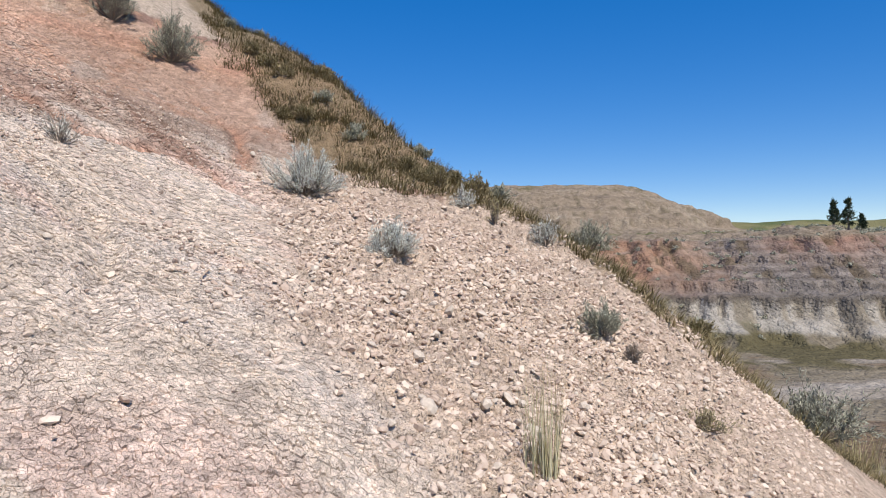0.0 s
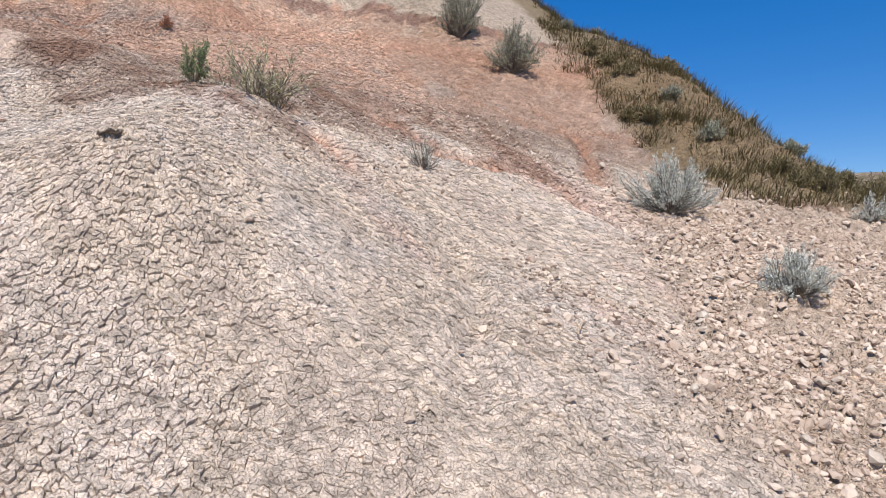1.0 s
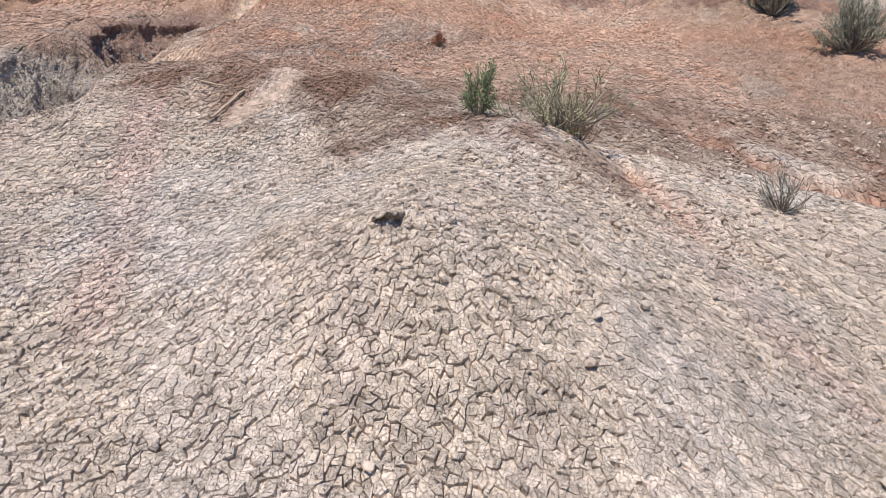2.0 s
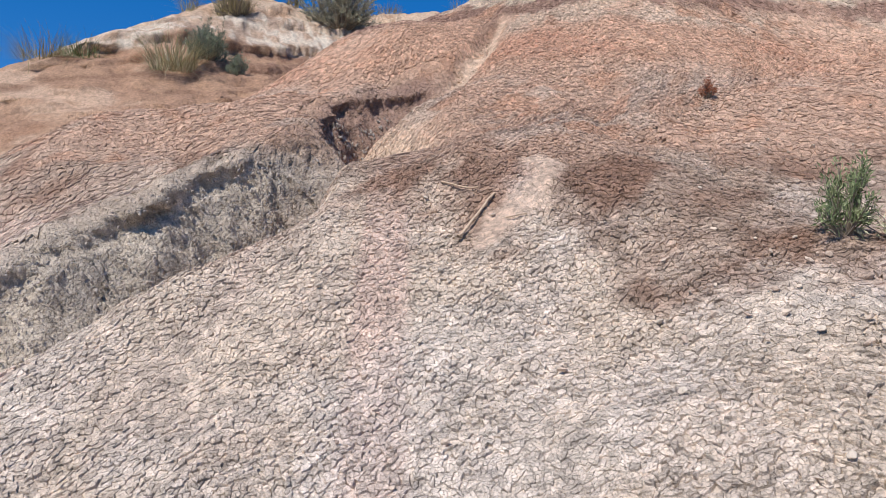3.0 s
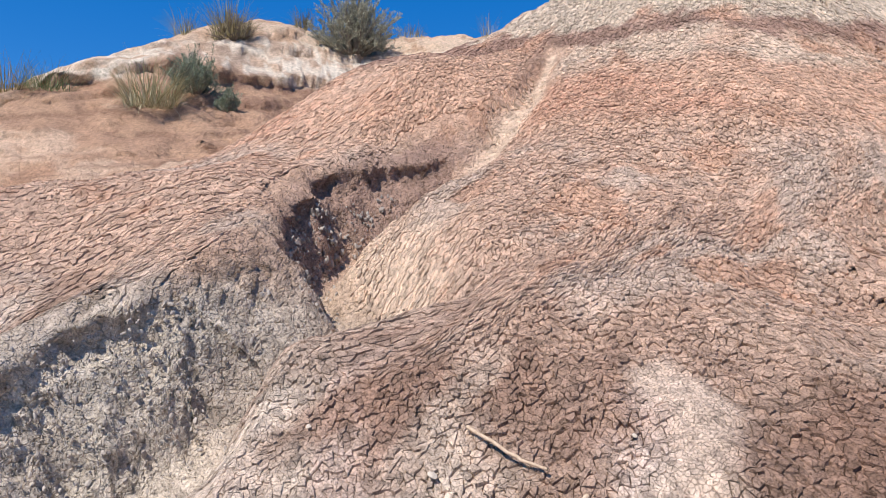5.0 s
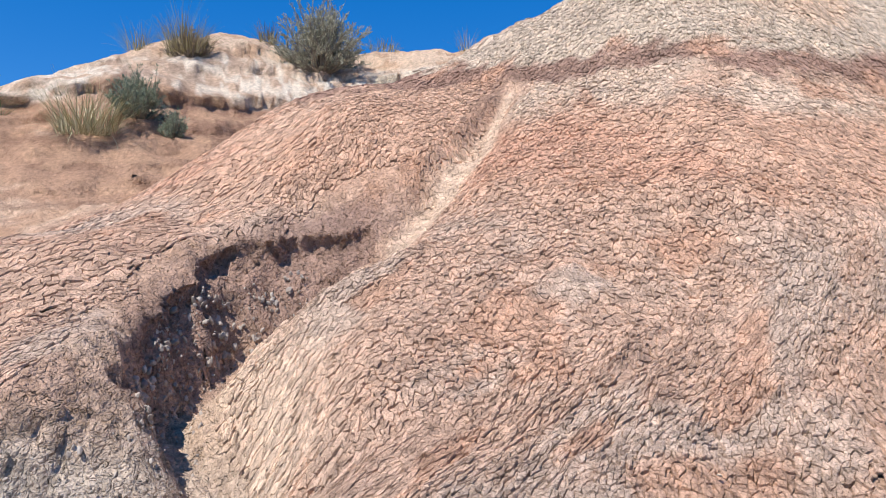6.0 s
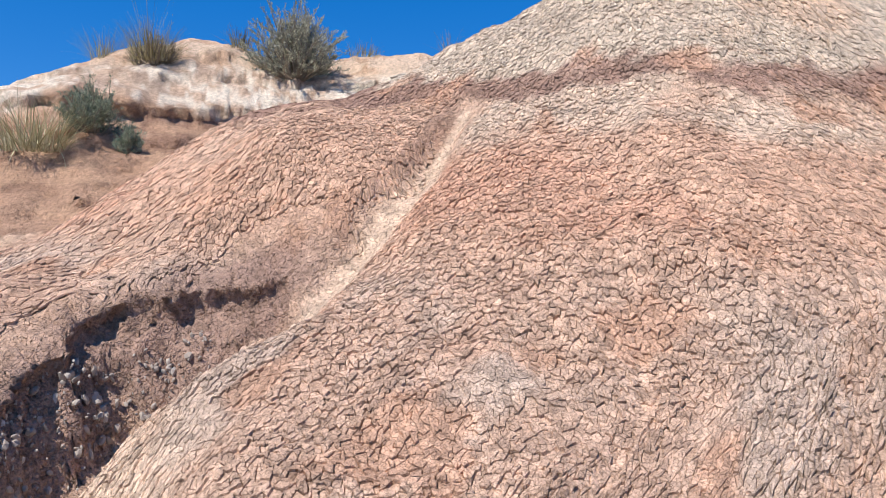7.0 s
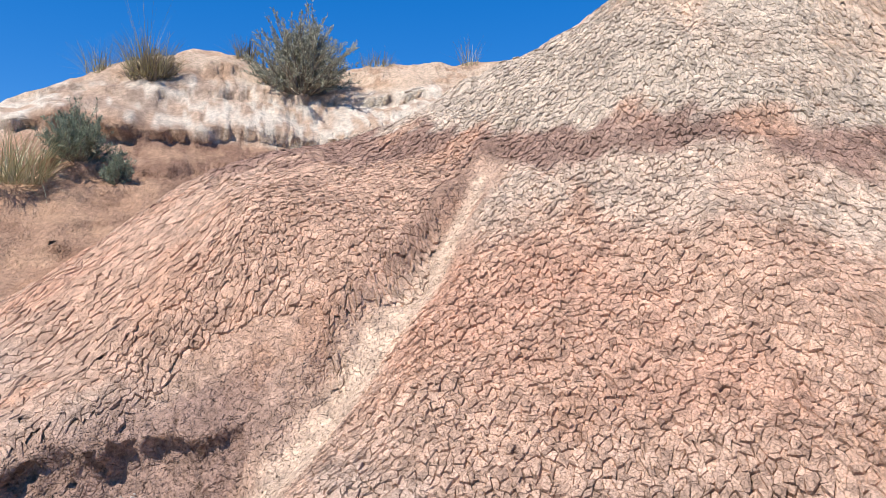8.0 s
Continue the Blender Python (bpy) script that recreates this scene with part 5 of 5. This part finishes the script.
# ---- trees on the far rim ----
def tree(x, y, tall, seed, label):
    rng = np.random.default_rng(seed)
    base = float(far_height(np.array([x]), np.array([y]))[0][0])
    thing = stand("tree", x, y, label, "tree", "trees on the far rim", sink=0.1, z=base)
    trunk = [np.array([rng.normal(0, 0.04) * k, rng.normal(0, 0.04) * k, tall * k / 6]) for k in range(7)]
    paths, radii = [trunk], [(0.16, 0.03)]
    cen, dirs = [], []
    for k in range(46):
        h = rng.uniform(0.15, 0.99)
        a = rng.uniform(0, 6.28)
        reach = tall * 0.24 * (1.12 - h) * rng.uniform(0.5, 1.25)
        b = np.array([0, 0, tall * h])
        e = b + np.array([math.cos(a) * reach, math.sin(a) * reach, tall * rng.uniform(0.02, 0.12)])
        paths.append([b, (b + e) / 2, e])
        radii.append((0.04, 0.01))
        for j in range(34):
            s = rng.uniform(0.25, 1.08)
            cen.append(b + (e - b) * s + rng.normal(0, 0.10, 3))
            dirs.append((e - b) / reach + rng.normal(0, 0.5, 3))
    under("trunk", tubes(paths[:1], radii[:1], 7), BARK, thing)
    under("limb", tubes(paths[1:], radii[1:], 4), BARK, thing)
    under("crown", leaves(rng, np.array(cen), np.array(dirs), 0.34, 0.14), PINE, thing)


tree(56.0, 110, 4.1, 81, "dark green pine tree standing on the far rim")
tree(58.7, 111, 5.0, 82, "taller dark green pine tree on the far rim")
tree(61.9, 113, 2.8, 83, "short bushy dark green tree on the far rim")


def far_scrub():
    """Scrub dotted over the far rim and slopes."""
    rng = np.random.default_rng(90)
    n = 900
    x, y = rng.uniform(10, 80, n), rng.uniform(84, 135, n)
    z, p, d = far_height(x, y)
    keep = ((p > 30) & (x > 42)) | ((p > 12) & (p < 30) & (rng.uniform(0, 1, n) < 0.35)) | ((p > 0) & (p < 8) & (rng.uniform(0, 1, n) < 0.3))
    x, y, z = x[keep], y[keep], z[keep]
    cen, dirs = [], []
    for i in range(len(x)):
        s = rng.uniform(0.2, 0.5) * (1.6 if x[i] > 60 else 1.0)
        m = 60
        q = rng.normal(0, 1, (m, 3)) * (s * 0.6, s * 0.6, s * 0.35) + (x[i], y[i], z[i] + s * 0.35)
        cen.append(q)
        dirs.append(rng.normal(0, 1, (m, 3)))
    v, f = leaves(rng, np.concatenate(cen), np.concatenate(dirs), 0.26, 0.16)
    ob = link_mesh("far_scrub", v, f, GREYGREEN)
    return tagged(ob, "scattered dark green scrub on the far slopes", "scrub", kind="stuff")


far_scrub()

# ---- loose slab and blocks under the pale cap of the knoll ----
def slab(x, y, z, size, turn, label):
    bm = rock_shape(int(700 + 10 * y), 2)
    for v in bm.verts:
        v.co.x, v.co.y, v.co.z = v.co.x * size[0], v.co.y * size[1], v.co.z * size[2] * 2
    me = bpy.data.meshes.new("slab")
    bm.to_mesh(me)
    bm.free()
    me.materials.append(STONE)
    ob = new("slab", me)
    ob.matrix_basis = pose(x, y, z, 4, -8, turn)
    return tagged(ob, label, "stone")


slab(-16.81, 7.20, height_at(-16.81, 7.20) + 0.03, (0.35, 0.75, 0.14), 8, "flat pale slab of clay stone on the knoll")
